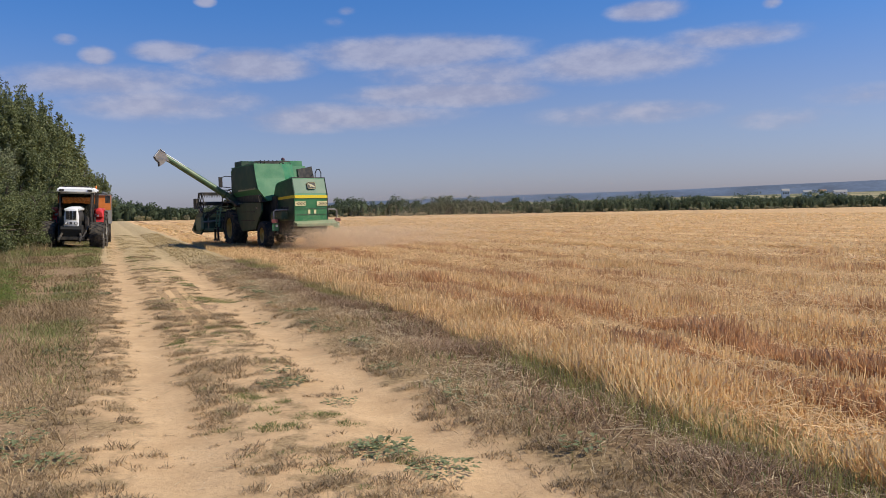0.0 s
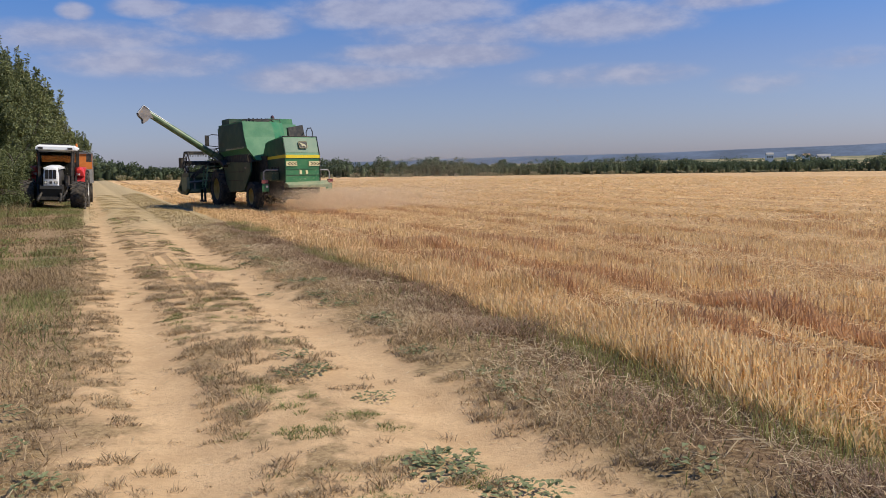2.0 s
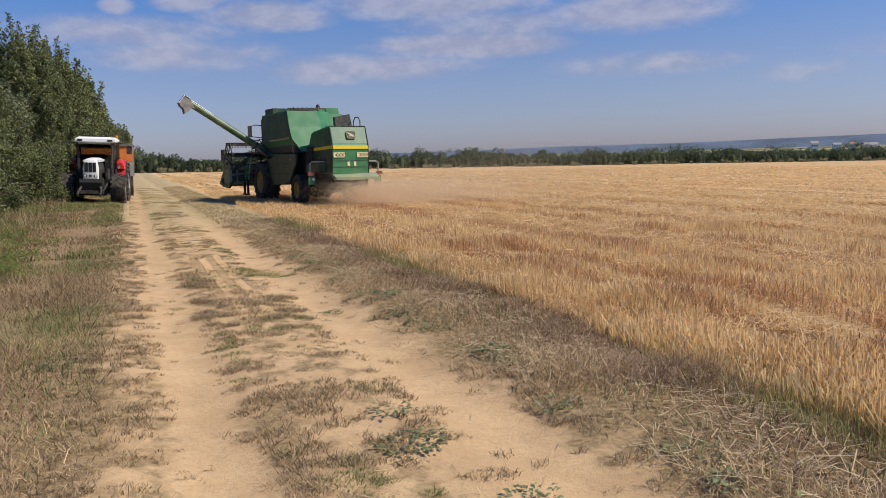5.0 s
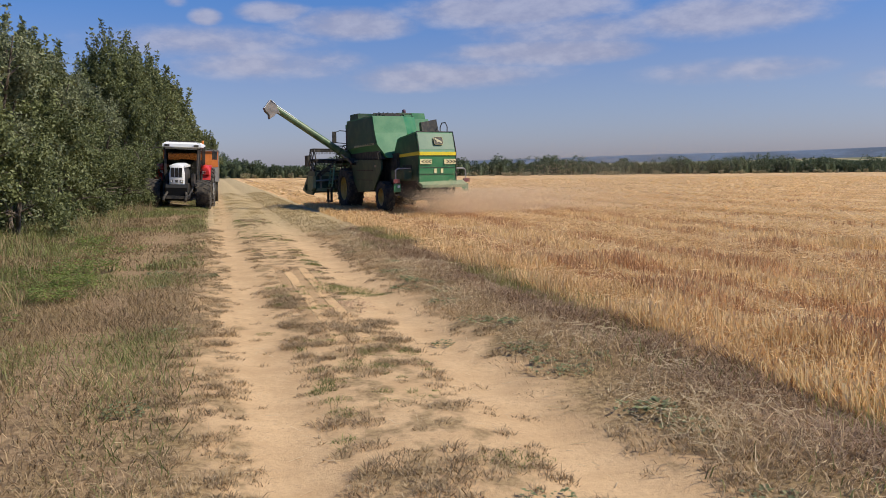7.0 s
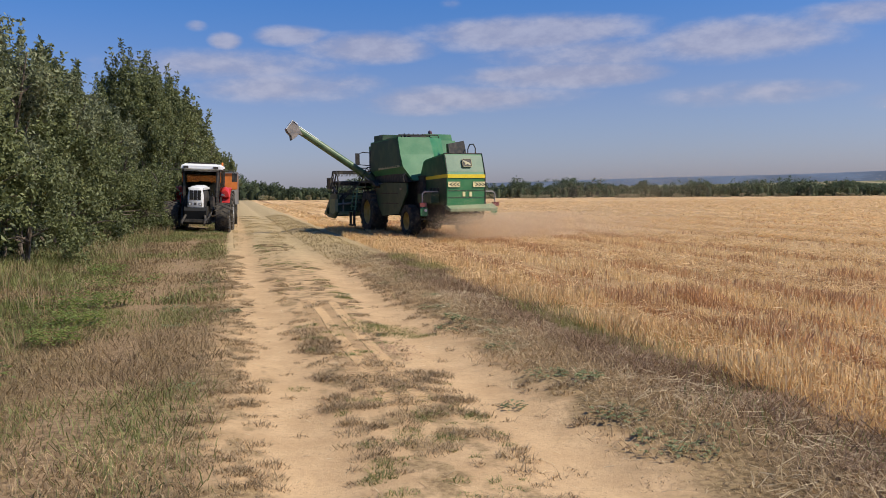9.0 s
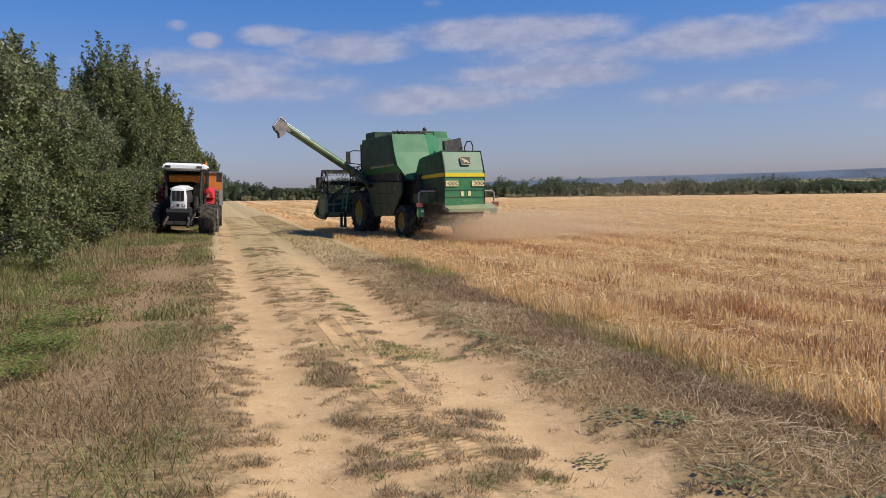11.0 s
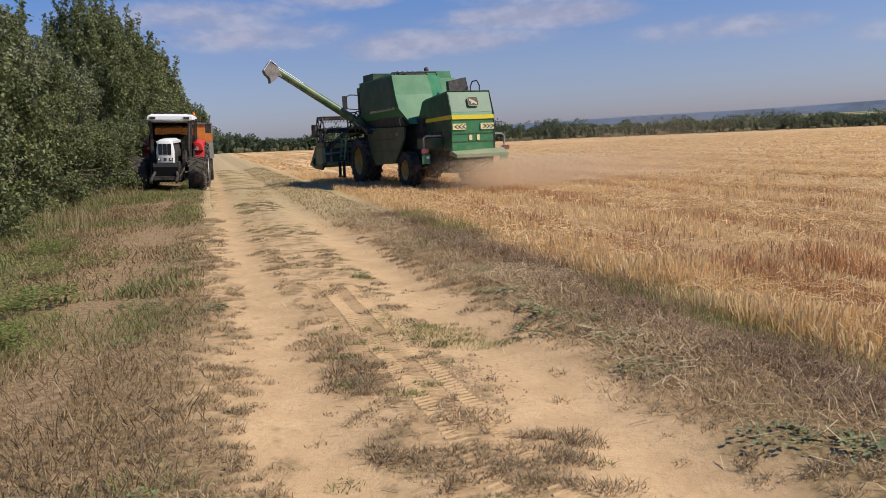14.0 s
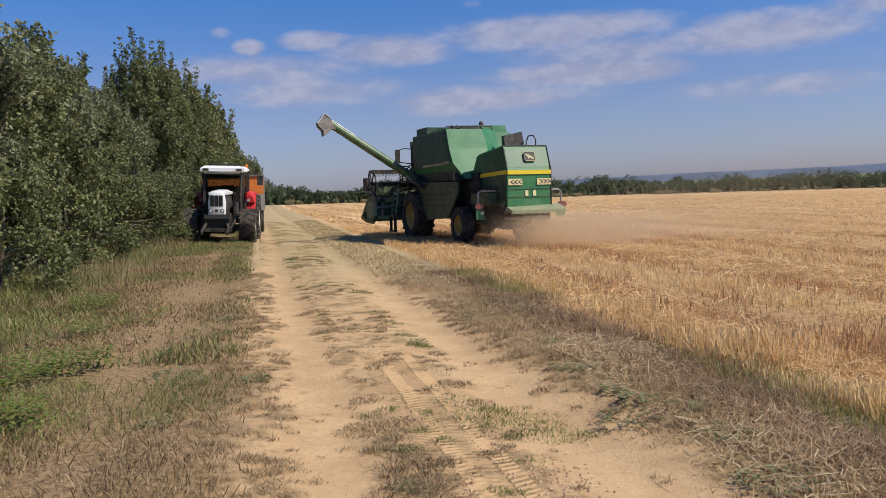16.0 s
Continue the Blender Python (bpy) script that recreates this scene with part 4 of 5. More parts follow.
    soft_shade(part("unloading_auger", tube([(-1.12, 3.6, 2.02), foot, tip], [0.15, 0.135, 0.13], 20), AUGER, c, "dusty green unloading auger tube"), 40)
    along = (tip - foot).normalized()
    over = Vector((0.42, -0.55, 0.72))
    over = (over - along * over.dot(along)).normalized()
    p, q = foot.lerp(tip, 0.66) + over * 0.128, foot.lerp(tip, 0.97) + over * 0.128
    part("worn_streak", tube([p, p.lerp(q, 0.5), q], [0.010, 0.022, 0.018], 8), WHITE, c, "bare worn streak along the tube")
    part("clamp_ring", tube([foot, foot + along * 0.06], 0.155, 20), DARK_AND_SHADED_GREEN, c)
    # the rubber chute at its end bends down and flares, with a hollow lip
    fan = [(-4.02, 4.03), (-4.21, 4.17), (-4.45, 3.86), (-4.40, 3.74), (-4.28, 3.62), (-4.26, 3.46), (-4.10, 3.56), (-3.98, 3.70), (-3.86, 3.66)]
    sp = part("spout", loft([[(x, 3.46, z) for x, z in fan], [(x, 3.74, z) for x, z in fan]]), SPOUT, c, "dusty grey rubber spout", 0.015)
    part("spout_rim", tube([(-4.03, 3.455, 4.04), (-4.21, 3.455, 4.175), (-4.46, 3.455, 3.86)], 0.016, 6), WHITE, sp, "pale worn edge")
    part("spout_lip", tube([(-4.455, 3.45, 3.86), (-4.40, 3.45, 3.74), (-4.28, 3.45, 3.62), (-4.265, 3.45, 3.455)], 0.02, 6), BLACK, sp)
    part("auger_stay", tube([(-1.1, 3.2, 1.75), (-1.5, 3.5, 2.15)], 0.03, 8), STEEL, c)
    return c


def soft_base(x, y, z, r=0.07, h=0.16):
    """A small domed lamp."""
    return tube([(x, y, z), (x, y, z + h * 0.6), (x, y, z + h * 0.88), (x, y, z + h)], [r, r, r * 0.75, r * 0.2], 14)


COMBINE_AT = (6.9, 32.7)
combine(pose(*COMBINE_AT, float(gz(*COMBINE_AT)) - 0.03, 0, 1.0, 9.0))

# ---- tractor ----


def tractor(m):
    t = empty("tractor", m, label="white tractor with red fenders parked on the grass verge", category="tractor")
    for s in (-1, 1):
        tyre(t, s * 1.0, 0, 0.65, 0.58, 0.36, WHITE, s, 18, "white rim")
        tyre(t, s * 0.98, -2.65, 0.90, 0.60, 0.50, WHITE, s, 20, "white rim")
    part("front_axle", box(-0.8, 0.8, -0.1, 0.1, 0.5, 0.72), BLACK, t, "", 0.03)
    part("engine_block", box(-0.40, 0.40, -1.4, 0.55, 0.66, 1.12), BLACK, t, "dark engine block", 0.04)
    part("rear_axle", tube([(-0.8, -2.65, 0.9), (0.8, -2.65, 0.9)], 0.16, 12), BLACK, t)
    side_plate("chassis", [(0.7, 0.62), (0.8, 1.1), (-3.0, 1.25), (-3.2, 0.7), (-2.0, 0.5)], -0.3, 0.3, BLACK, t)

    def ring(y, w, z0, z1):
        return [(-w, y, z0), (w, y, z0), (w * 1.02, y, z0 + (z1 - z0) * 0.55), (w * 0.82, y, z1 - 0.06), (w * 0.5, y, z1), (-w * 0.5, y, z1), (-w * 0.82, y, z1 - 0.06), (-w * 1.02, y, z0 + (z1 - z0) * 0.55)]
    hood = soft_shade(part("hood", loft([ring(1.0, 0.235, 1.14, 1.78), ring(0.965, 0.285, 1.08, 1.86), ring(0.87, 0.30, 1.06, 1.90), ring(0.78, 0.30, 1.08, 1.92)]), WHITE, t, "white hood shell", 0.02), 40)
    soft_shade(part("hood_top", loft([ring(0.78, 0.295, 1.78, 1.915), ring(-1.35, 0.34, 1.82, 1.98)]), WHITE, t, "", 0.02), 40)
    part("hood_flank", loft([ring(0.77, 0.29, 1.05, 1.80), ring(-1.35, 0.335, 1.1, 1.86)]), BLACK, t, "black louvred hood flank", 0.02)
    for k in range(3):
        part("grille", box(-0.215 + k * 0.15, -0.085 + k * 0.15, 0.97, 1.012, 1.38, 1.76), SLOT, hood, "dark upright grille slot", 0.012)
    for s in (-1, 1):
        part("headlight", box(s * 0.2 - 0.065, s * 0.2 + 0.065, 0.97, 1.012, 1.17, 1.27), BEZEL, hood, "dark round-cornered headlight", 0.02)
        part("lens", lathe_x([(0, 0.005), (0.012, 0.035), (0, 0.042)], 14), LENS, hood).matrix_basis = pose(s * 0.2, 1.012, 1.22, 0, 0, 90)
    part("badge", box(-0.05, 0.05, 0.97, 1.01, 1.17, 1.27), BEZEL, hood, "", 0.02)
    side_plate("nose_guard", [(0.95, 1.1), (1.05, 0.95), (0.95, 0.6), (0.6, 0.55), (0.5, 1.08)], -0.42, 0.42, SLOT, t, "black plastic nose guard", 0.03)
    lk = part("front_linkage", box(-0.5, 0.5, 0.95, 1.2, 0.5, 0.62), BLACK, t, "", 0.03)
    for s in (-1, 1):
        part("arm", tube([(s * 0.35, 0.9, 0.8), (s * 0.42, 1.3, 0.6), (s * 0.42, 1.75, 0.5)], 0.05, 8), BLACK, lk)
        part("hook", tube([(s * 0.42, 1.72, 0.44), (s * 0.42, 1.82, 0.5), (s * 0.42, 1.8, 0.6)], 0.05, 8), BLACK, lk)
        part("link", tube([(s * 0.62, -0.2, 1.1), (s * 0.55, 0.5, 0.8), (s * 0.45, 1.2, 0.55)], 0.035, 8), BLACK, lk)
        part("step", box(s * 0.55 - 0.12, s * 0.55 + 0.12, -1.3, -0.9, 0.55, 0.62), BLACK, t)
    # cab with pillars, panes and roof
    cab = new("cab")
    cab.parent = t
    for s in (-1, 1):
        part("pillar", loft([[(s * 0.62, -1.30, 1.2), (s * 0.72, -1.30, 1.2), (s * 0.72, -1.40, 1.2), (s * 0.62, -1.40, 1.2)], [(s * 0.68, -1.42, 2.72), (s * 0.77, -1.42, 2.72), (s * 0.77, -1.52, 2.72), (s * 0.68, -1.52, 2.72)]]), BLACK, cab)
        part("pillar", loft([[(s * 0.80, -2.35, 1.3), (s * 0.88, -2.35, 1.3), (s * 0.88, -2.45, 1.3), (s * 0.80, -2.45, 1.3)], [(s * 0.82, -2.3, 2.72), (s * 0.90, -2.3, 2.72), (s * 0.90, -2.4, 2.72), (s * 0.82, -2.4, 2.72)]]), BLACK, cab)
        part("pillar", box(s * 0.80 - 0.05, s * 0.80 + 0.05, -3.0, -2.9, 1.5, 2.72), BLACK, cab)
        part("side_window", box(s * 0.80 - 0.005, s * 0.80 + 0.005, -2.32, -1.5, 1.3, 2.7), GLASS, cab)
        ma = part("mirror_arm", tube([(s * 0.85, -1.45, 2.62), (s * 1.3, -1.35, 2.6), (s * 1.36, -1.35, 2.5)], 0.02, 6), BLACK, cab)
        part("mirror", box(s * 1.36 - 0.11, s * 1.36 + 0.11, -1.38, -1.3, 2.16, 2.52), BLACK, ma, "", 0.03)
    part("windscreen", box(-0.68, 0.68, -1.44, -1.43, 1.5, 2.68), GLASS, cab)
    part("rear_window", box(-0.78, 0.78, -2.97, -2.96, 1.6, 2.68), GLASS, cab)
    part("firewall", box(-0.66, 0.66, -1.5, -1.36, 1.0, 1.55), BLACK, cab, "", 0.02)
    part("cab_floor", box(-0.8, 0.8, -3.0, -1.4, 0.95, 1.2), BLACK, cab, "", 0.02)
    part("seat", loft([[(-0.26, -2.7, 1.2), (0.26, -2.7, 1.2), (0.26, -2.2, 1.2), (-0.26, -2.2, 1.2)], [(-0.28, -2.72, 1.55), (0.28, -2.72, 1.55), (0.28, -2.2, 1.5), (-0.28, -2.2, 1.5)]]), BLACK, cab, "dark seat", 0.05)
    part("backrest", box(-0.25, 0.25, -2.82, -2.7, 1.5, 2.15), BLACK, cab, "dark backrest", 0.05)
    bm = tube([(0, -1.6, 1.3), (0, -1.85, 1.75)], 0.04, 8)
    tube([(0.2 * math.cos(k * math.pi / 6), -1.85 + 0.07 * math.sin(k * math.pi / 6), 1.78 + 0.19 * math.sin(k * math.pi / 6)) for k in range(13)], 0.016, 6, bm)
    part("steering_wheel", bm, BLACK, cab)
    part("roof", loft([[(-0.76, -3.1, 2.62), (0.76, -3.1, 2.62), (0.72, -1.2, 2.62), (-0.72, -1.2, 2.62)], [(-0.84, -3.15, 2.68), (0.84, -3.15, 2.68), (0.81, -1.08, 2.66), (-0.81, -1.08, 2.66)],
                       [(-0.84, -3.12, 2.80), (0.84, -3.12, 2.80), (0.79, -1.1, 2.78), (-0.79, -1.1, 2.78)], [(-0.70, -3.0, 2.90), (0.70, -3.0, 2.90), (0.66, -1.3, 2.87), (-0.66, -1.3, 2.87)]]), WHITE, cab, "white cab roof", 0.03)
    part("roof_hatch", box(-0.5, 0.5, -2.6, -1.6, 2.88, 2.92), BLACK, cab, "dark roof hatch", 0.015)
    part("headliner", box(-0.7, 0.7, -3.0, -1.3, 2.56, 2.615), GREY, cab)
    part("visor", box(-0.72, 0.72, -1.47, -1.44, 2.42, 2.62), BLACK, cab, "dark sun strip", 0.005)
    part("oil_pan", box(-0.5, 0.5, -0.7, 0.5, 0.40, 0.72), SLOT, t, "black underside of the engine", 0.03)
    part("roof_bar", box(-0.55, 0.55, -1.5, -1.3, 2.86, 2.93), BLACK, cab, "dark lamp bar on the roof", 0.02)
    # added sheet: hides the trailer and keeps the cab's inside dark
    part("rear_dark_sheet", box(-0.78, 0.78, -2.99, -2.93, 1.2, 2.12), BLACK, cab, "dark sheet added across the cab's rear", 0.01)
    for s in (-1, 1):
        part("work_lamp", box(s * 0.60 - 0.1, s * 0.60 + 0.1, -1.12, -1.04, 2.67, 2.76), BLACK, cab, "", 0.015)
        part("lower_door", box(s * 0.80 - 0.03, s * 0.80 + 0.03, -2.32, -1.45, 1.2, 1.5), BLACK, cab, "", 0.01)
        part("engine_guard", box(s * 0.52 - 0.05, s * 0.52 + 0.05, -1.3, -0.3, 1.0, 1.5), BLACK, t, "black side guard", 0.02)
    part("beacon", soft_base(-0.74, -2.9, 2.86, 0.05, 0.15), ORANGE, cab, "orange beacon")
    part("exhaust", tube([(-0.62, -1.2, 1.5), (-0.66, -1.25, 2.2), (-0.68, -1.28, 2.85)], 0.05, 10), BLACK, t)
    for s in (-1, 1):
        arc = [(-2.65 + 1.0 * math.cos(a), 0.92 + 1.0 * math.sin(a)) for a in [radians(v) for v in range(15, 141, 14)]]
        arc += [(-2.65 + 0.94 * math.cos(a), 0.92 + 0.94 * math.sin(a)) for a in [radians(v) for v in range(140, 14, -14)]]
        fd = side_plate("rear_fender", arc, s * 0.72, s * 1.16, RED, t, "red rear fender", 0)
        arch = [(math.cos(radians(v)), math.sin(radians(v))) for v in range(0, 181, 20)]
        rings = []
        for y, w, h in ((-1.68, 0.19, 0.30), (-1.76, 0.215, 0.36), (-2.1, 0.22, 0.44), (-2.5, 0.215, 0.44)):
            rings.append([(s * 0.93 + w * cx, y, 1.50 + h * cz) for cx, cz in arch])
        soft_shade(part("fender_face", loft(rings), RED, fd, "rounded red fender nose", 0.01), 50)
        part("lamp", box(s * 0.88 - 0.08, s * 0.88 + 0.08, -1.75, -1.68, 1.52, 1.64), LENS, fd, "", 0.02)
    return t


TRACTOR_AT = (-1.30, 37.9)
tractor(pose(*TRACTOR_AT, float(gz(-0.9, 37.9)) - 0.02, 0, -3.2, 176.5) @ Matrix.Scale(0.94, 4))


def trailer(m):
    t = empty("trailer", m, label="orange grain trailer with grey slatted sides behind the tractor", category="trailer")
    for s in (-1, 1):
        for y in (0.0, 3.2):
            tyre(t, s * 1.0, y, 0.48, 0.36, 0.26, GREY, s, 20, "grey rim")
    part("chassis", box(-0.5, 0.5, -0.9, 4.4, 0.75, 0.98), BLACK, t, "", 0.02)
    for y in (0.0, 3.2):
        part("axle", tube([(-0.9, y, 0.48), (0.9, y, 0.48)], 0.07, 10), BLACK, t)
    part("bed", box(-1.2, 1.2, -1.0, 4.6, 0.98, 1.1), GREY, t, "", 0.01)
    part("drawbar", tube([(0, 4.4, 0.8), (0, 5.6, 0.6)], 0.06, 8), BLACK, t)
    for y0, y1, nm in ((4.5, 4.56, "front_board"), (-1.0, -0.94, "tail_board")):
        part(nm, box(-1.18, 1.18, y0, y1, 1.68, 2.42), ORANGE, t, "orange steel board", 0.01)
        part(nm, box(-1.18, 1.18, y0, y1, 1.1, 1.66), GREY, t, "weathered grey lower board", 0.01)
    for s in (-1, 1):
        for k in range(4):
            part("side_board", box(s * 1.16 - 0.02, s * 1.16 + 0.02, -0.94, 4.5, 1.12 + k * 0.32, 1.41 + k * 0.32), GREY, t, "weathered grey side board", 0.008)
        for k in range(6):
            y = -0.9 + k * 1.06
            part("stake", box(s * 1.21 - 0.025, s * 1.21 + 0.025, y, y + 0.08, 1.0, 2.46), STEEL, t)
    part("top_rail", box(-1.2, 1.2, 4.44, 4.62, 2.42, 2.48), STEEL, t, "", 0.01)
    return t


trailer(pose(-0.92, 49.2, float(gz(-1.0, 48)) - 0.02, 0, -2.0, 180))

# ---- grass, stubble and weeds ----


def field_edge(y):
    y = np.asarray(y)
    return 3.55 + 0.27 / (1 + np.exp(-(y - 7.5) / 0.8)) - 0.15 / (1 + np.exp(-(y - 13.0) / 1.0)) + 0.04 * np.sin(y * 1.3)


def soft_start(y):
    """Growth is built from a little way behind the walk's start, thinning out."""
    return np.clip((np.asarray(y) + 4.0) / 5.0, 0.0, 1.0)


def scatter(x0, x1, y0, y1, per_m2):
    n = int((x1 - x0) * (y1 - y0) * per_m2)
    return rng.uniform(x0, x1, n), rng.uniform(y0, y1, n)


def green_share(x, y):
    """The verge is greener towards the hedge and farther along."""
    return np.clip(np.maximum((y - 5.0) / 8.0, (-x - 1.1) / 0.7), 0.3, 1.0)


def verge_grass(name, x0, x1, y0, y1, dens, h0, h1, w, lean, mat, label, seed, gap=0.35, scale=1.6):
    x, y = scatter(x0, x1, y0, y1, dens)
    p = patchy(x, y, scale, seed)
    strip = np.exp(-((x + 1.12) / 0.24) ** 2) * (patchy(x * 0, y, 0.9, 5) > 0.35)
    fade = np.clip((-x - 0.12) / 0.5, 0.0, 1) if x1 < 1 else 1.0
    keep = (rng.uniform(0, 1, len(x)) < np.clip((p - gap) / 0.3, 0.04, 1) * fade * (1 - 0.72 * strip) * soft_start(y) * np.clip((x + 5.6) / 1.2, 0, 1) * (green_share(x, y) if mat is GREEN else 1.0))
    x, y, p = x[keep], y[keep], p[keep]
    n = len(x)
    h = rng.uniform(h0, h1, n) * (0.45 + 0.75 * p)
    return blades(name, x, y, h, np.full(n, w) * rng.uniform(0.5, 1.3, n), rng.uniform(0.2, lean * 1.4, n), mat, label, "grass")


# bank on the hedge's side
verge_grass("verge_grass", -5.4, 0.05, -3.5, 17.0, 1500, 0.04, 0.12, 0.007, 1.5, DRY, "short dry brown grass on the verge", 21, 0.05)
verge_grass("verge_grass", -5.4, -0.1, -3.5, 17.0, 1350, 0.04, 0.13, 0.007, 1.2, GREEN, "short dull green grass on the verge", 22, 0.25, 1.1)
verge_grass("verge_grass", -5.0, 0.05, 17.0, 46.0, 600, 0.05, 0.13, 0.013, 1.3, DRY, "short dry brown grass on the verge", 23, 0.05)
verge_grass("verge_grass", -5.0, -0.1, 17.0, 46.0, 520, 0.07, 0.17, 0.014, 1.0, GREEN, "short dull green grass on the verge", 24, 0.22, 1.1)
verge_grass("tall_grass", -4.5, -2.0, 4.0, 40.0, 90, 0.22, 0.5, 0.007, 0.6, DRY, "tall bleached grass stems at the hedge foot", 25, 0.35)
verge_grass("tall_grass", -4.6, -2.4, 4.0, 40.0, 160, 0.15, 0.36, 0.010, 0.8, GREEN, "tall green grass at the hedge foot", 26, 0.35)

verge_grass("verge_grass", -3.4, 0.0, 2.5, 10.5, 1300, 0.03, 0.10, 0.006, 1.8, MATTED, "short dry brown grass on the verge", 27, 0.1, 2.4)

# matted dry grass between the track and the field
x, y = scatter(2.05, 4.05, -3.0, 24.0, 2600)
inside = (x < field_edge(y) + 0.1) & (rng.uniform(0, 1, len(x)) < soft_start(y)) & (rng.uniform(0, 1, len(x)) < np.clip((x - 2.12 + 0.25 * np.sin(y * 2.1) * np.sin(y * 0.7)) / 0.45, 0, 1) * np.clip((patchy(x, y, 2.6, 31) - 0.1) / 0.4, 0.4, 1))
x, y = x[inside], y[inside]
n = len(x)
pv = patchy(x, y, 1.3, 32)
hm = rng.uniform(0.03, 0.11, n) * (0.6 + 0.9 * np.clip((x - 2.2) / 1.2, 0, 1)) * (0.5 + 0.9 * patchy(x, y, 3.0, 36))
wm, lm = rng.uniform(0.003, 0.008, n), rng.uniform(0.5, 2.4, n)
old = rng.uniform(0, 1, n) < np.clip((x - field_edge(y) + 0.95) / 0.5, 0.1, 0.92)
blades("matted_grass", x[~old], y[~old], hm[~old], wm[~old], lm[~old], MATTED, "matted bleached dry grass beside the track", "grass")
blades("trampled_straw", x[old], y[old], hm[old], wm[old], lm[old], TRAMPLED, "dark trampled straw along the field's rim", "straw")
k = rng.uniform(0, 1, n) < 0.11 * np.clip((x - 2.3) / 0.8, 0.15, 1) * np.clip(pv * 2 - 0.7, 0, 1)
blades("verge_grass", x[k] + 0.02, y[k] + 0.02, rng.uniform(0.05, 0.14, k.sum()), rng.uniform(0.005, 0.010, k.sum()), rng.uniform(0.2, 1.2, k.sum()), GREEN, "dull green grass among the matted straw", "grass")
x, y = scatter(2.1, 3.4, 24.0, 60.0, 260)
n = len(x)
blades("matted_grass", x, y, rng.uniform(0.03, 0.09, n), rng.uniform(0.010, 0.018, n), rng.uniform(0.4, 1.6, n), FAR_GRASS, "matted bleached dry grass beside the track", "grass")
x, y = scatter(0.0, 2.2, 19.0, 60.0, 460)
keep = rng.uniform(0, 1, len(x)) < np.clip(patchy(x * 2.0, y * 0.5, 2.0, 33) - 0.35 + (y - 24) / 16, 0, 1) * (1 - 0.75 * np.exp(-((x - 0.37) / 0.24) ** 2)) * (1 - 0.6 * np.exp(-((x - 1.9) / 0.24) ** 2))
x, y = x[keep], y[keep]
n = len(x)
blades("track_grass", x, y, rng.uniform(0.012, 0.04, n), rng.uniform(0.012, 0.022, n), rng.uniform(0.8, 2.4, n), FAR_GRASS, "short dry grass on the far track", "grass")


x, y = scatter(3.1, 4.3, 1.5, 24.0, 1300)
keep = (np.abs(x - field_edge(y) - 0.05) < 0.35) & (rng.uniform(0, 1, len(x)) < np.clip((patchy(x * 0.6, y * 0.6, 1.2, 35) - 0.35) * 1.5, 0, 0.8))
x, y = x[keep], y[keep]
n = len(x)
blades("rim_grass", x, y, rng.uniform(0.08, 0.20, n), rng.uniform(0.004, 0.007, n), rng.uniform(0.1, 0.8, n), RIM_GREEN, "thin green grass growing at the stubble's rim", "grass")


def rows_of_stalks(x0, x1, y0, y1, per_row_m, h0, h1, w, name="stubble", gap=0.13):
    """Cut stalks in drill rows that run with the track."""
    xs = np.arange(x0, x1, gap)
    m = int((y1 - y0) * per_row_m)
    x = np.repeat(xs, m) + rng.normal(0, gap * 0.2, len(xs) * m)
    y = rng.uniform(y0, y1, len(x))
    u = np.mod(x - field_edge(y) - 1.9, 4.2)
    groove = (u < 0.24 + 0.2 * patchy(x, y, 0.8, 43)) | ((u > 2.5) & (u < 2.72))
    rim = x < field_edge(y) + 1.9
    groove, windrow = groove & ~rim, (u > 2.72) & (u < 3.9) & ~rim
    odds = np.clip((patchy(x * 1.6, y * 0.7, 2.4, 41) - 0.12) * 2.1, 0.3, 1) * np.where(groove, 0.10, np.where(windrow, 0.55, 1.0))
    odds = np.where(rim, np.maximum(odds, 0.9), odds)
    keep = (x > field_edge(y)) & (x < 1.5 * y + 9.5) & (rng.uniform(0, 1, len(x)) < odds * soft_start(y))
    x, y, windrow = x[keep], y[keep], windrow[keep]
    n = len(x)
    tall = np.where(x < field_edge(y) + 1.3, 0.95, 0.8) * (0.45 + 0.85 * patchy(x * 1.5, y * 0.8, 2.2, 42)) * np.where(windrow, 0.7, 1.0)
    h, wide, lean = rng.uniform(h0, h1, n) * tall * 1.08, np.full(n, w) * rng.uniform(0.7, 1.3, n), rng.uniform(0.0, 1.0, n) ** 2 * 0.9
    ruddy = (x > field_edge(y) + 1.1) & (patchy(x * 2.0, y * 0.10, 1.4, 44) + rng.normal(0, 0.10, n) > 0.5)
    blades(name, x[ruddy], y[ruddy], h[ruddy], wide[ruddy], lean[ruddy], STUBBLE_RED, "ruddy brown grain stubble in rows on the field", "stubble", stalk=True)
    blades(name, x[~ruddy], y[~ruddy], h[~ruddy], wide[~ruddy], lean[~ruddy], STUBBLE, "golden cut grain stubble in rows on the field", "stubble", stalk=True)


rows_of_stalks(3.2, 10.0, -3.5, 16.0, 125, 0.09, 0.22, 0.009)
rows_of_stalks(3.2, 6.4, -1.0, 10.0, 140, 0.08, 0.20, 0.0075)
rows_of_stalks(10.0, 28.0, 3.0, 18.0, 40, 0.09, 0.19, 0.010)
rows_of_stalks(3.2, 14.0, 16.0, 46.0, 36, 0.08, 0.18, 0.011)
rows_of_stalks(14.0, 44.0, 18.0, 46.0, 5, 0.06, 0.13, 0.022, gap=0.2)
rows_of_stalks(3.2, 70.0, 46.0, 95.0, 1.6, 0.05, 0.10, 0.05, gap=0.45)

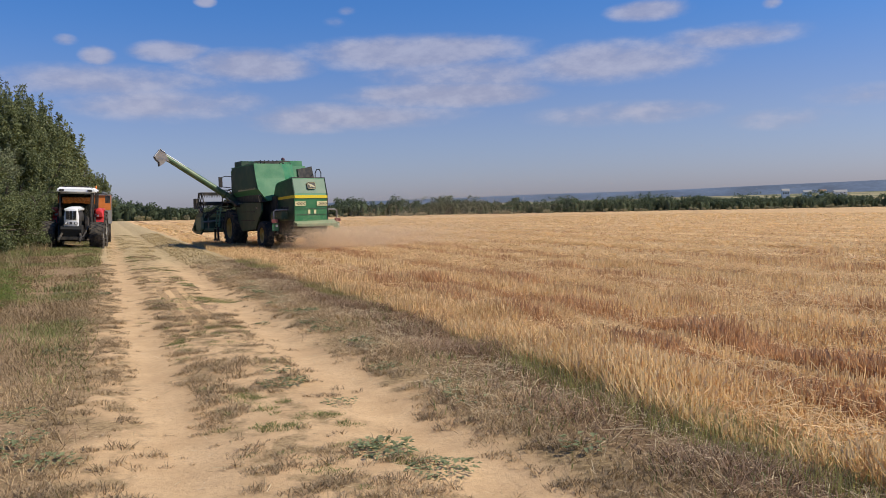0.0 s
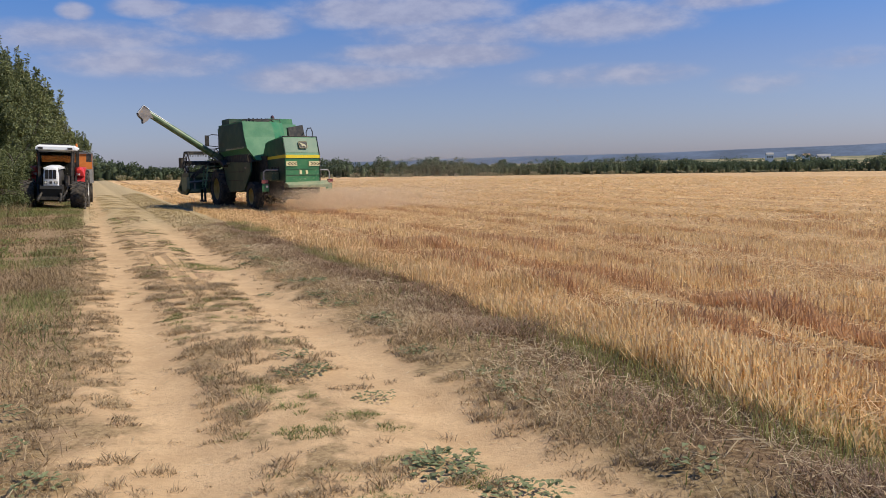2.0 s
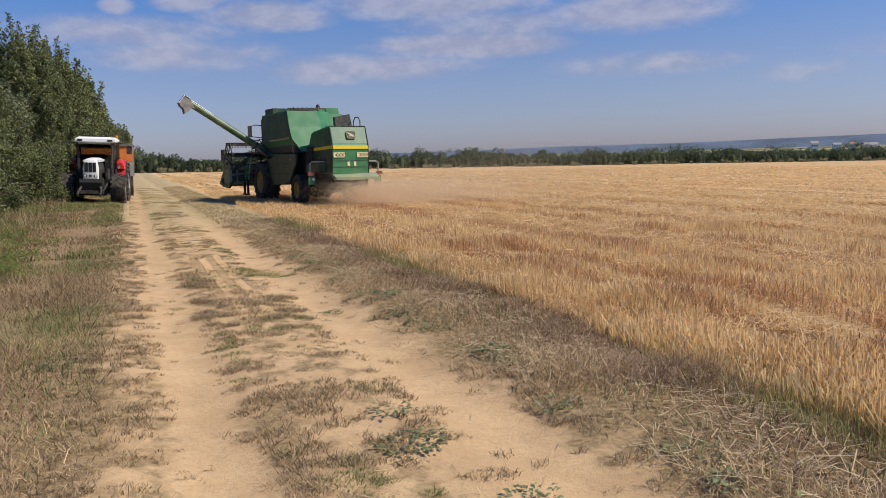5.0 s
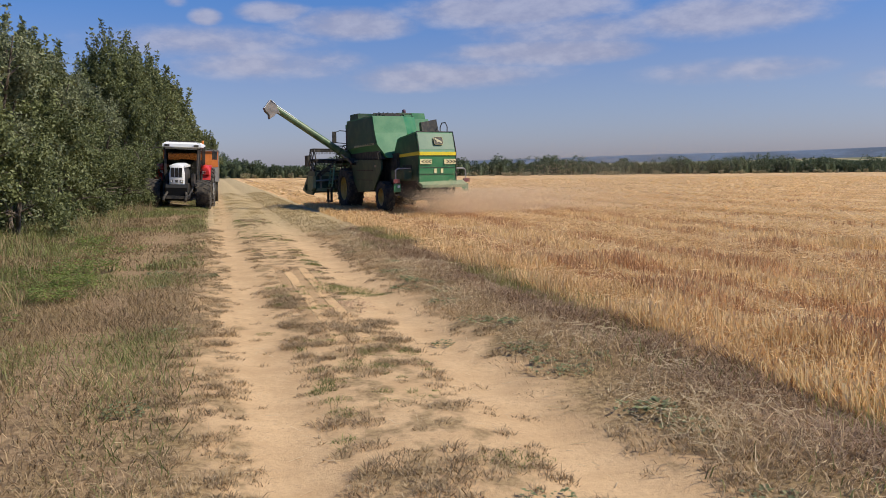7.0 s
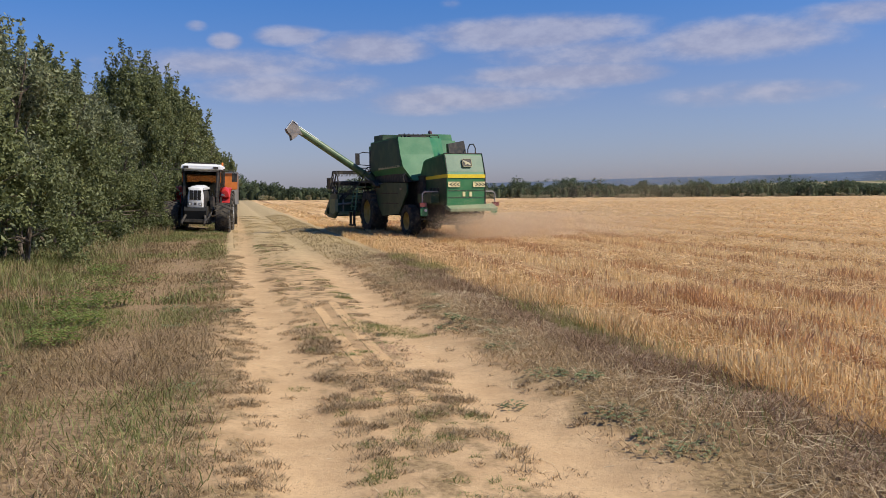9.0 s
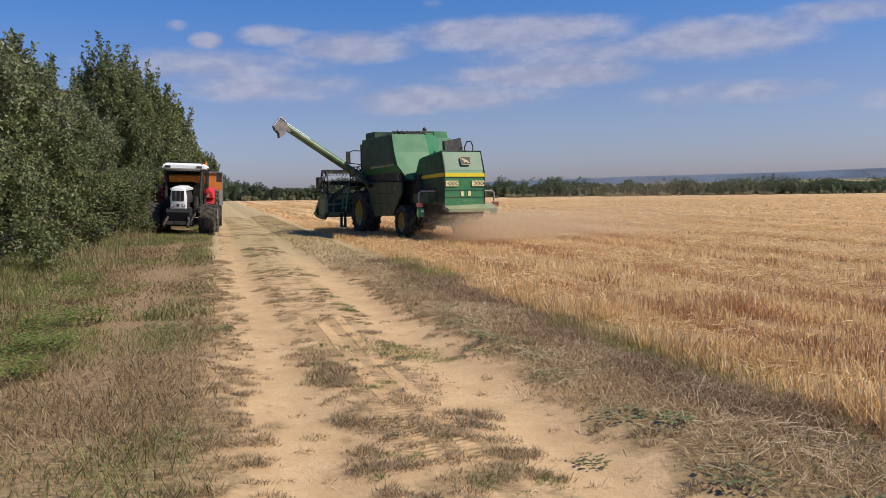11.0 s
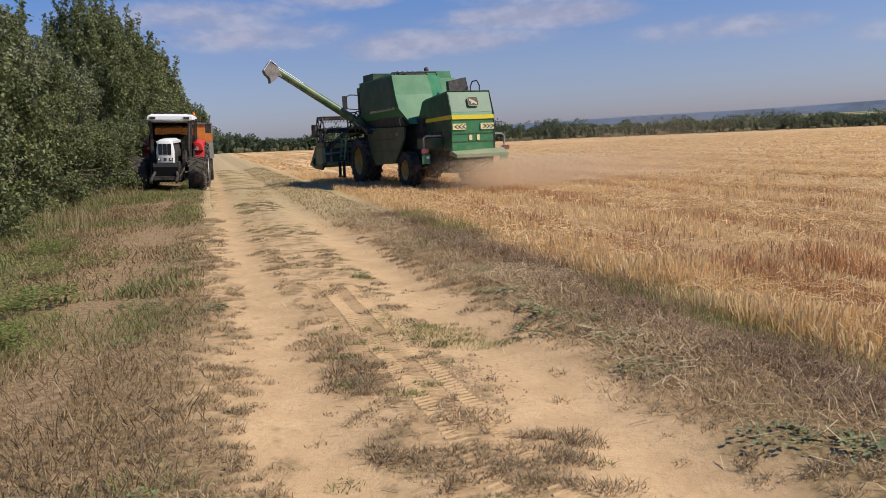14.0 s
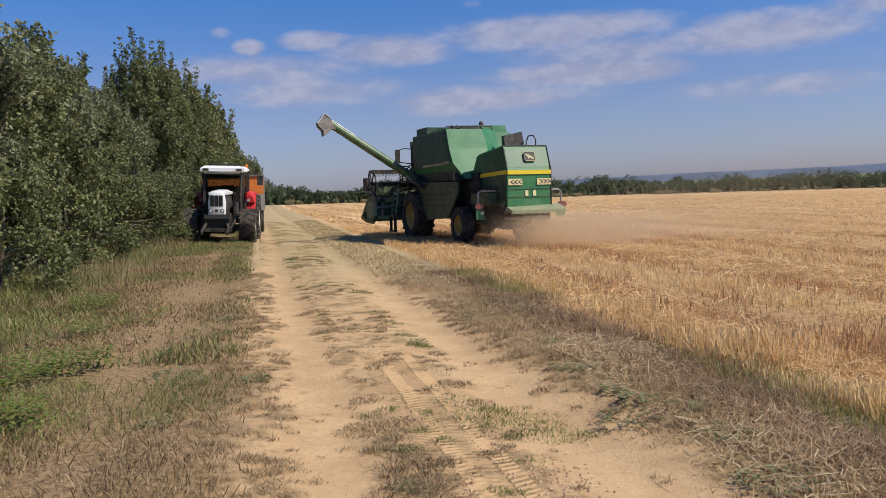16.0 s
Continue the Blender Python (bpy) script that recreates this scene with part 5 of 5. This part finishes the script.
# straw thrown out by the harvester lies flat on the stubble and on the verge


def loose_straw(name, x, y, lift, length, w, mat, label):
    n = len(x)
    a = rng.uniform(0, 2 * np.pi, n)
    d = np.stack([np.cos(a), np.sin(a), rng.normal(0, 0.22, n)], -1) * (rng.uniform(0.4, 1.2, n) * length)[:, None] * 0.5
    s = np.stack([-np.sin(a), np.cos(a), rng.normal(0, 0.3, n)], -1) * (w * 0.5 * rng.uniform(0.7, 1.4, n))[:, None]
    c = np.stack([x, y, gz(x, y) + rng.uniform(0.006, 1.0, n) * lift], -1)
    v = np.stack([c - d - s, c + d - s, c + d + s, c - d + s], 1).reshape(-1, 3)
    return tagged(new(name, fast_mesh(name, v, np.arange(n * 4).reshape(n, 4), mat)), label, "straw", kind="stuff")


def windrow_straw(x0, x1, y0, y1, dens, lift, length, w, seed):
    x, y = scatter(x0, x1, y0, y1, dens)
    u = np.mod(x - field_edge(y) - 1.9, 4.2)
    clump = patchy(x * 1.3, y * 0.7, 1.6, seed)
    odds = np.where((u > 2.6) & (u < 4.0), 0.35 + 0.65 * clump, np.where(u < 0.45, 0.03, 0.18 * clump))
    keep = (x > field_edge(y) + 0.1) & (x < 1.5 * y + 9) & (rng.uniform(0, 1, len(x)) < odds * soft_start(y))
    x, y = x[keep], y[keep]
    return loose_straw("loose_straw", x, y, lift, length, w, STRAW, "loose pale straw lying in swaths on the stubble")


windrow_straw(3.6, 16.0, -2.0, 18.0, 850, 0.13, 0.20, 0.006, 51)
windrow_straw(3.6, 22.0, 18.0, 46.0, 330, 0.14, 0.24, 0.012, 52)
windrow_straw(16.0, 56.0, 8.0, 46.0, 130, 0.13, 0.26, 0.020, 53)
windrow_straw(3.6, 90.0, 46.0, 110.0, 26, 0.13, 0.42, 0.05, 54)
x, y = scatter(2.35, 3.65, 0.5, 26.0, 420)
keep = rng.uniform(0, 1, len(x)) < np.clip(patchy(x, y, 2.2, 34) * 1.3, 0.1, 1)
x, y = x[keep], y[keep]
loose_straw("loose_straw", x, y, 0.06, 0.16, 0.0042, PALE_STRAW, "bleached straw stalks strewn over the verge")
x, y = scatter(-3.5, 2.3, 0.0, 22.0, 26)
loose_straw("straw_bits", x, y, 0.010, 0.10, 0.0035, PALE_STRAW, "short bits of straw strewn over the track")


def tufts(name, spots, mat, label, w=0.005):
    """Low ragged tufts: (x, y, radius, height, blades) each."""
    xs, ys, hs = [], [], []
    for x, y, r, h, k in spots:
        a, q = rng.uniform(0, 6.28, k), r * np.sqrt(rng.uniform(0, 1, k))
        xs.append(x + np.cos(a) * q * 1.15)
        ys.append(y + np.sin(a) * q * 0.85)
        hs.append(h * rng.uniform(0.5, 1.2, k) * (1.1 - 0.6 * q / r))
    x, y, h = np.concatenate(xs), np.concatenate(ys), np.concatenate(hs)
    n = len(x)
    return blades(name, x, y, h, rng.uniform(0.6, 1.4, n) * w, rng.uniform(0.3, 2.2, n), mat, label, "grass")


def strewn(count, x0, x1, y0, y1, r0, r1, h, per, seed, clump=0.5):
    g = np.random.default_rng(seed)
    out = []
    while len(out) < count:
        x, y = g.uniform(x0, x1), g.uniform(y0, y1)
        if patchy(np.array([x * 1.2]), np.array([y * 0.9]), 1.5, seed)[0] * g.uniform(0.5, 1.5) < clump:
            continue
        if abs(x - 0.37) < 0.2 * g.uniform(0.7, 1.5) or abs(x - 1.9) < 0.22 * g.uniform(0.7, 1.4):
            continue
        r = g.uniform(r0, r1)
        out.append((x, y, r, h * g.uniform(0.6, 1.4), int(per * (r / r1) ** 1.5) + 8))
    return out


BROWN = "small dry brown grass tufts on the sandy track"
tufts("track_tufts", strewn(360, 0.58, 1.66, 0.5, 13.2, 0.03, 0.12, 0.07, 130, 61, 0.26), TUFT, BROWN)
tufts("track_tufts", strewn(110, 0.60, 1.64, 2.5, 13, 0.03, 0.11, 0.05, 130, 62, 0.5), GREEN, "small dull green grass tufts on the sandy track")
tufts("track_tufts", strewn(260, 0.60, 1.64, 13, 30, 0.03, 0.12, 0.05, 110, 65, 0.3), TUFT, BROWN, 0.007)
tufts("track_tufts", strewn(80, 0.62, 1.62, 13, 30, 0.04, 0.12, 0.05, 110, 66, 0.5), GREEN, "small dull green grass tufts on the sandy track", 0.007)
tufts("track_tufts", strewn(400, -0.55, 0.26, 0.5, 26, 0.03, 0.11, 0.07, 110, 63, 0.28), TUFT, BROWN)
tufts("track_tufts", strewn(380, -0.42, 0.17, 4.0, 22, 0.02, 0.09, 0.06, 90, 68, 0.2), TUFT, BROWN)
tufts("track_tufts", strewn(70, 0.62, 0.88, 6.0, 16, 0.04, 0.11, 0.075, 140, 69, 0.1), TUFT, BROWN)
g = np.random.default_rng(70)
lone = [(x, y, r, 1.0 * r + 0.015, int(420 * r) + 8) for x, y, r in zip(g.uniform(-0.2, 2.3, 230), g.uniform(2.0, 17.0, 230), g.uniform(0.02, 0.065, 230))]
tufts("track_tufts", lone, TUFT, BROWN, 0.0045)
tufts("track_tufts", strewn(60, 0.18, 0.62, 2.5, 26, 0.02, 0.06, 0.035, 60, 67, 0.2), TUFT, BROWN)
tufts("track_tufts", strewn(300, 1.98, 2.6, 0.5, 24, 0.03, 0.11, 0.07, 120, 64, 0.28), TUFT, BROWN)
tufts("green_patch", [(1.55, 14.6, 0.42, 0.06, 1500), (1.75, 14.2, 0.28, 0.055, 600), (1.35, 15.1, 0.2, 0.05, 300), (2.0, 14.1, 0.14, 0.05, 220), (1.52, 17.3, 0.13, 0.08, 260), (1.5, 18.0, 0.15, 0.06, 220),
                      (1.48, 18.8, 0.16, 0.06, 220), (1.45, 19.8, 0.16, 0.06, 220), (1.46, 8.1, 0.2, 0.05, 300), (0.95, 6.6, 0.16, 0.06, 260), (1.05, 5.5, 0.15, 0.06, 240), (0.42, 12.0, 0.1, 0.05, 80)],
      GREEN, "low green grass patch on the sandy track")
tufts("dry_patch", [(0.76, 14.6, 0.30, 0.08, 800), (0.8, 14.0, 0.16, 0.07, 260), (0.85, 13.4, 0.14, 0.07, 200), (0.72, 15.3, 0.12, 0.07, 160), (0.66, 18.5, 0.15, 0.08, 240), (0.62, 20.0, 0.2, 0.09, 260), (1.4, 9.1, 0.14, 0.06, 200),
                    (0.64, 7.96, 0.12, 0.07, 200), (0.75, 10.25, 0.14, 0.06, 180), (2.35, 5.1, 0.1, 0.07, 130), (2.42, 4.4, 0.12, 0.08, 170), (2.05, 9.3, 0.18, 0.03, 140), (1.2, 12.5, 0.2, 0.08, 300)],
      TUFT, "low dry grass patch on the sandy track", 0.006)


def weed(x, y, r, leaves, mat, label, size, height=0.05):
    """A low rosette of broad folded leaves on the ground."""
    g = np.random.default_rng(int(x * 1000 + y * 77) % 9999)
    v, f = [], []
    for k in range(leaves):
        a, q = g.uniform(0, 6.28), r * math.sqrt(g.uniform(0, 1))
        p = np.array([math.cos(a) * q, math.sin(a) * q, height * g.uniform(0.3, 1.0)])
        b = a + g.normal() * 0.8
        s = size * g.uniform(0.6, 1.25)
        d = np.array([math.cos(b), math.sin(b), g.uniform(-0.3, 0.35)]) * s
        u = np.array([-math.sin(b), math.cos(b), 0.0]) * s * 0.33
        w = np.array([0, 0, 0.18 * s])
        i = len(v)
        v += [p, p + d * 0.45 + u + w, p + d, p + d * 0.45 - u + w, p + d * 0.5]
        f += [(i, i + 4, i + 1), (i + 1, i + 4, i + 2), (i, i + 3, i + 4), (i + 4, i + 3, i + 2)]
    ob = new("weed", fast_mesh("weed", v, f, mat))
    ob.matrix_basis = pose(x, y, float(gz(x, y)))
    return tagged(ob, label, "weed", kind="stuff")


for x, y, r, k, s in ((1.52, 4.72, 0.2, 120, 0.07), (1.72, 4.25, 0.2, 100, 0.06), (1.62, 6.1, 0.13, 50, 0.05), (1.42, 7.5, 0.14, 50, 0.05), (1.34, 6.92, 0.18, 80, 0.06), (1.5, 7.0, 0.1, 30, 0.05),
                      (1.9, 11.0, 0.09, 26, 0.06), (2.35, 7.2, 0.16, 50, 0.06), (2.45, 10.4, 0.2, 60, 0.06), (2.4, 11.6, 0.16, 50, 0.06), (2.5, 12.9, 0.2, 60, 0.06), (2.3, 14.2, 0.2, 60, 0.06), (2.45, 15.6, 0.18, 50, 0.06), (2.6, 6.2, 0.16, 40, 0.06), (2.7, 13.6, 0.16, 40, 0.06), (1.53, 17.45, 0.1, 40, 0.05), (-0.75, 16.6, 0.22, 80, 0.06), (-0.1, 16.2, 0.12, 30, 0.08), (2.5, 9.6, 0.16, 50, 0.05), (2.55, 8.2, 0.18, 60, 0.05)):
    weed(x, y, r, int(k * 1.6), WEED, "low broad-leaved green weed on the track", s * 0.62, 0.035)
for x, y, r, k, s in ((-1.62, 17.0, 0.24, 170, 0.07), (-1.7, 15.1, 0.24, 170, 0.07), (-1.75, 14.0, 0.2, 120, 0.07), (-2.2, 21.0, 0.3, 170, 0.07), (-2.5, 12.0, 0.3, 160, 0.07), (-2.6, 9.6, 0.35, 190, 0.07), (-1.95, 18.8, 0.2, 100, 0.06)):
    weed(x, y, r * 1.15, k * 2, FRESH, "bright green leafy weed on the grassy verge", s * 0.72, 0.2)

g = np.random.default_rng(91)
for k in range(60):
    y = g.uniform(8.5, 22.0)
    x = -2.35 + 0.028 * (y - 9.0) + g.normal() * 0.5
    weed(x, y, g.uniform(0.10, 0.26), int(g.uniform(25, 75)), FRESH, "leafy green weed among the dry grass of the verge", g.uniform(0.035, 0.06), g.uniform(0.08, 0.2))
for k in range(34):
    y = g.uniform(4.0, 20.0)
    x = g.uniform(-1.0, -0.25) if k % 2 else g.uniform(2.35, 2.75)
    weed(x, y, g.uniform(0.07, 0.18), int(g.uniform(26, 70)), WEED, "low dusty green weed in the dry grass", g.uniform(0.03, 0.05), 0.05)

# ---- tyre prints pressed into damp soil ----


def clods(x0, x1, y0, y1, count, mat):
    """Broken reddish soil lumps, one heap."""
    g = np.random.default_rng(88)
    bm = bmesh.new()
    for k in range(count):
        x, y, r = g.normal((x0 + x1) / 2, (x1 - x0) / 4), g.normal((y0 + y1) / 2, (y1 - y0) / 4), g.uniform(0.005, 0.018)
        z = float(gz(x, y))
        vs = [bm.verts.new((x + dx * r * g.uniform(0.6, 1.2), y + dy * r * g.uniform(0.6, 1.2), z + dz * r * g.uniform(0.4, 0.9))) for dx, dy, dz in ((1, 0, 0), (0, 1, 0), (-1, 0, 0), (0, -1, 0), (0, 0, 1))]
        for i in range(4):
            bm.faces.new((vs[i], vs[(i + 1) % 4], vs[4]))
    ob = part("soil_clods", bm, mat)
    return tagged(ob, "crumbled reddish soil clods on the track", "soil", kind="stuff")


clods(1.15, 1.75, 12.7, 13.9, 260, RED_SOIL)


def tread(x0, y0, y1, pitch):
    """One tyre's print: a row of low slanted ridges of soil."""
    bm = bmesh.new()
    k = 0
    y = y0
    while y < y1:
        for s in (-1, 1):
            xa, xb = x0 + s * 0.01, x0 + s * 0.12
            za, zb = float(gz(xa, y)), float(gz(xb, y))
            lo = [bm.verts.new(p) for p in ((xa, y, za), (xb, y + 0.03, zb), (xb, y + 0.05, zb), (xa, y + 0.02, za))]
            hi = [bm.verts.new(p) for p in ((xa, y + 0.008, za + 0.011), (xb, y + 0.037, zb + 0.009))]
            bm.faces.new((lo[0], lo[1], hi[1], hi[0]))
            bm.faces.new((lo[3], hi[0], hi[1], lo[2]))
        y += pitch
    return tagged(part("tyre_print", bm, PRINT), "fresh tyre tread print in the sandy track", "tyre print", kind="stuff")


for x0 in (0.98, 1.22):
    tread(x0, 11.2, 17.0, 0.06)

# ---- dust behind the harvester: fine specks in the air ----
n, near = 640000, 260000
lx = np.concatenate([rng.normal(0.7, 0.6, n) + rng.exponential(2.4, n), rng.normal(0.1, 0.65, near)])
ly = np.concatenate([-1.5 - rng.exponential(1.0, n) - 0.25 * np.abs(lx[:n]), -2.75 - rng.exponential(0.7, near)])
n += near
lz = np.abs(rng.normal(0, 1, n)) * (0.34 + 0.10 * np.abs(lx)) + rng.exponential(0.12, n)
a = radians(9)
keep = ~((ly > -3.2) & (lz > 0.8))
lx, ly, lz = lx[keep], ly[keep], lz[keep]
n = len(lx)
cx, cy = COMBINE_AT[0] + lx * math.cos(a) - ly * math.sin(a), COMBINE_AT[1] + lx * math.sin(a) + ly * math.cos(a)
c = np.stack([cx, cy, gz(cx, cy) + 0.05 + lz], -1)
s = rng.uniform(0.0026, 0.0046, n)[:, None]
tri = np.stack([c + rng.normal(0, 1, (n, 3)) * s for _ in range(3)], 1)
tagged(new("dust", fast_mesh("dust", tri.reshape(-1, 3), np.arange(n * 3).reshape(n, 3), DUST)), "thin tan dust drifting behind the harvester", "dust", kind="stuff")

# ---- far houses ----


def house(az, far, w, d, h, roof):
    x, y = far * math.sin(radians(az)), far * math.cos(radians(az))
    z = float(gz(x, y))
    hs = empty("house", pose(x, y, z + 3.5, 0, 0, -az + 12), label="small distant pale house with a low roof", category="house", group="distant houses")
    part("wall", box(-w / 2, w / 2, -d / 2, d / 2, -4, h), WHITE, hs)
    part("roof", loft([[(-w / 2 - 0.3, -d / 2 - 0.3, h + 0.02), (-w / 2 - 0.3, d / 2 + 0.3, h + 0.02), (-w / 2 - 0.3, 0, h + d * 0.35)],
                        [(w / 2 + 0.3, -d / 2 - 0.3, h + 0.02), (w / 2 + 0.3, d / 2 + 0.3, h + 0.02), (w / 2 + 0.3, 0, h + d * 0.35)]]), roof, hs)
    for k in range(3):
        part("window", box(-w * 0.3 + k * w * 0.3 - 0.6, -w * 0.3 + k * w * 0.3 + 0.6, -d / 2 - 0.03, -d / 2 - 0.005, h * 0.35, h * 0.7), BLACK, hs)
    return hs


for az_h, far, w, d, h, roof in ((45.6, 900, 7, 6, 5, GREY), (46.9, 950, 8, 6, 3, GREY), (48.8, 900, 12, 6, 2.2, GREY), (47.8, 1000, 7, 6, 3, RED_SOIL)):
    house(az_h, far, w, d, h, roof)
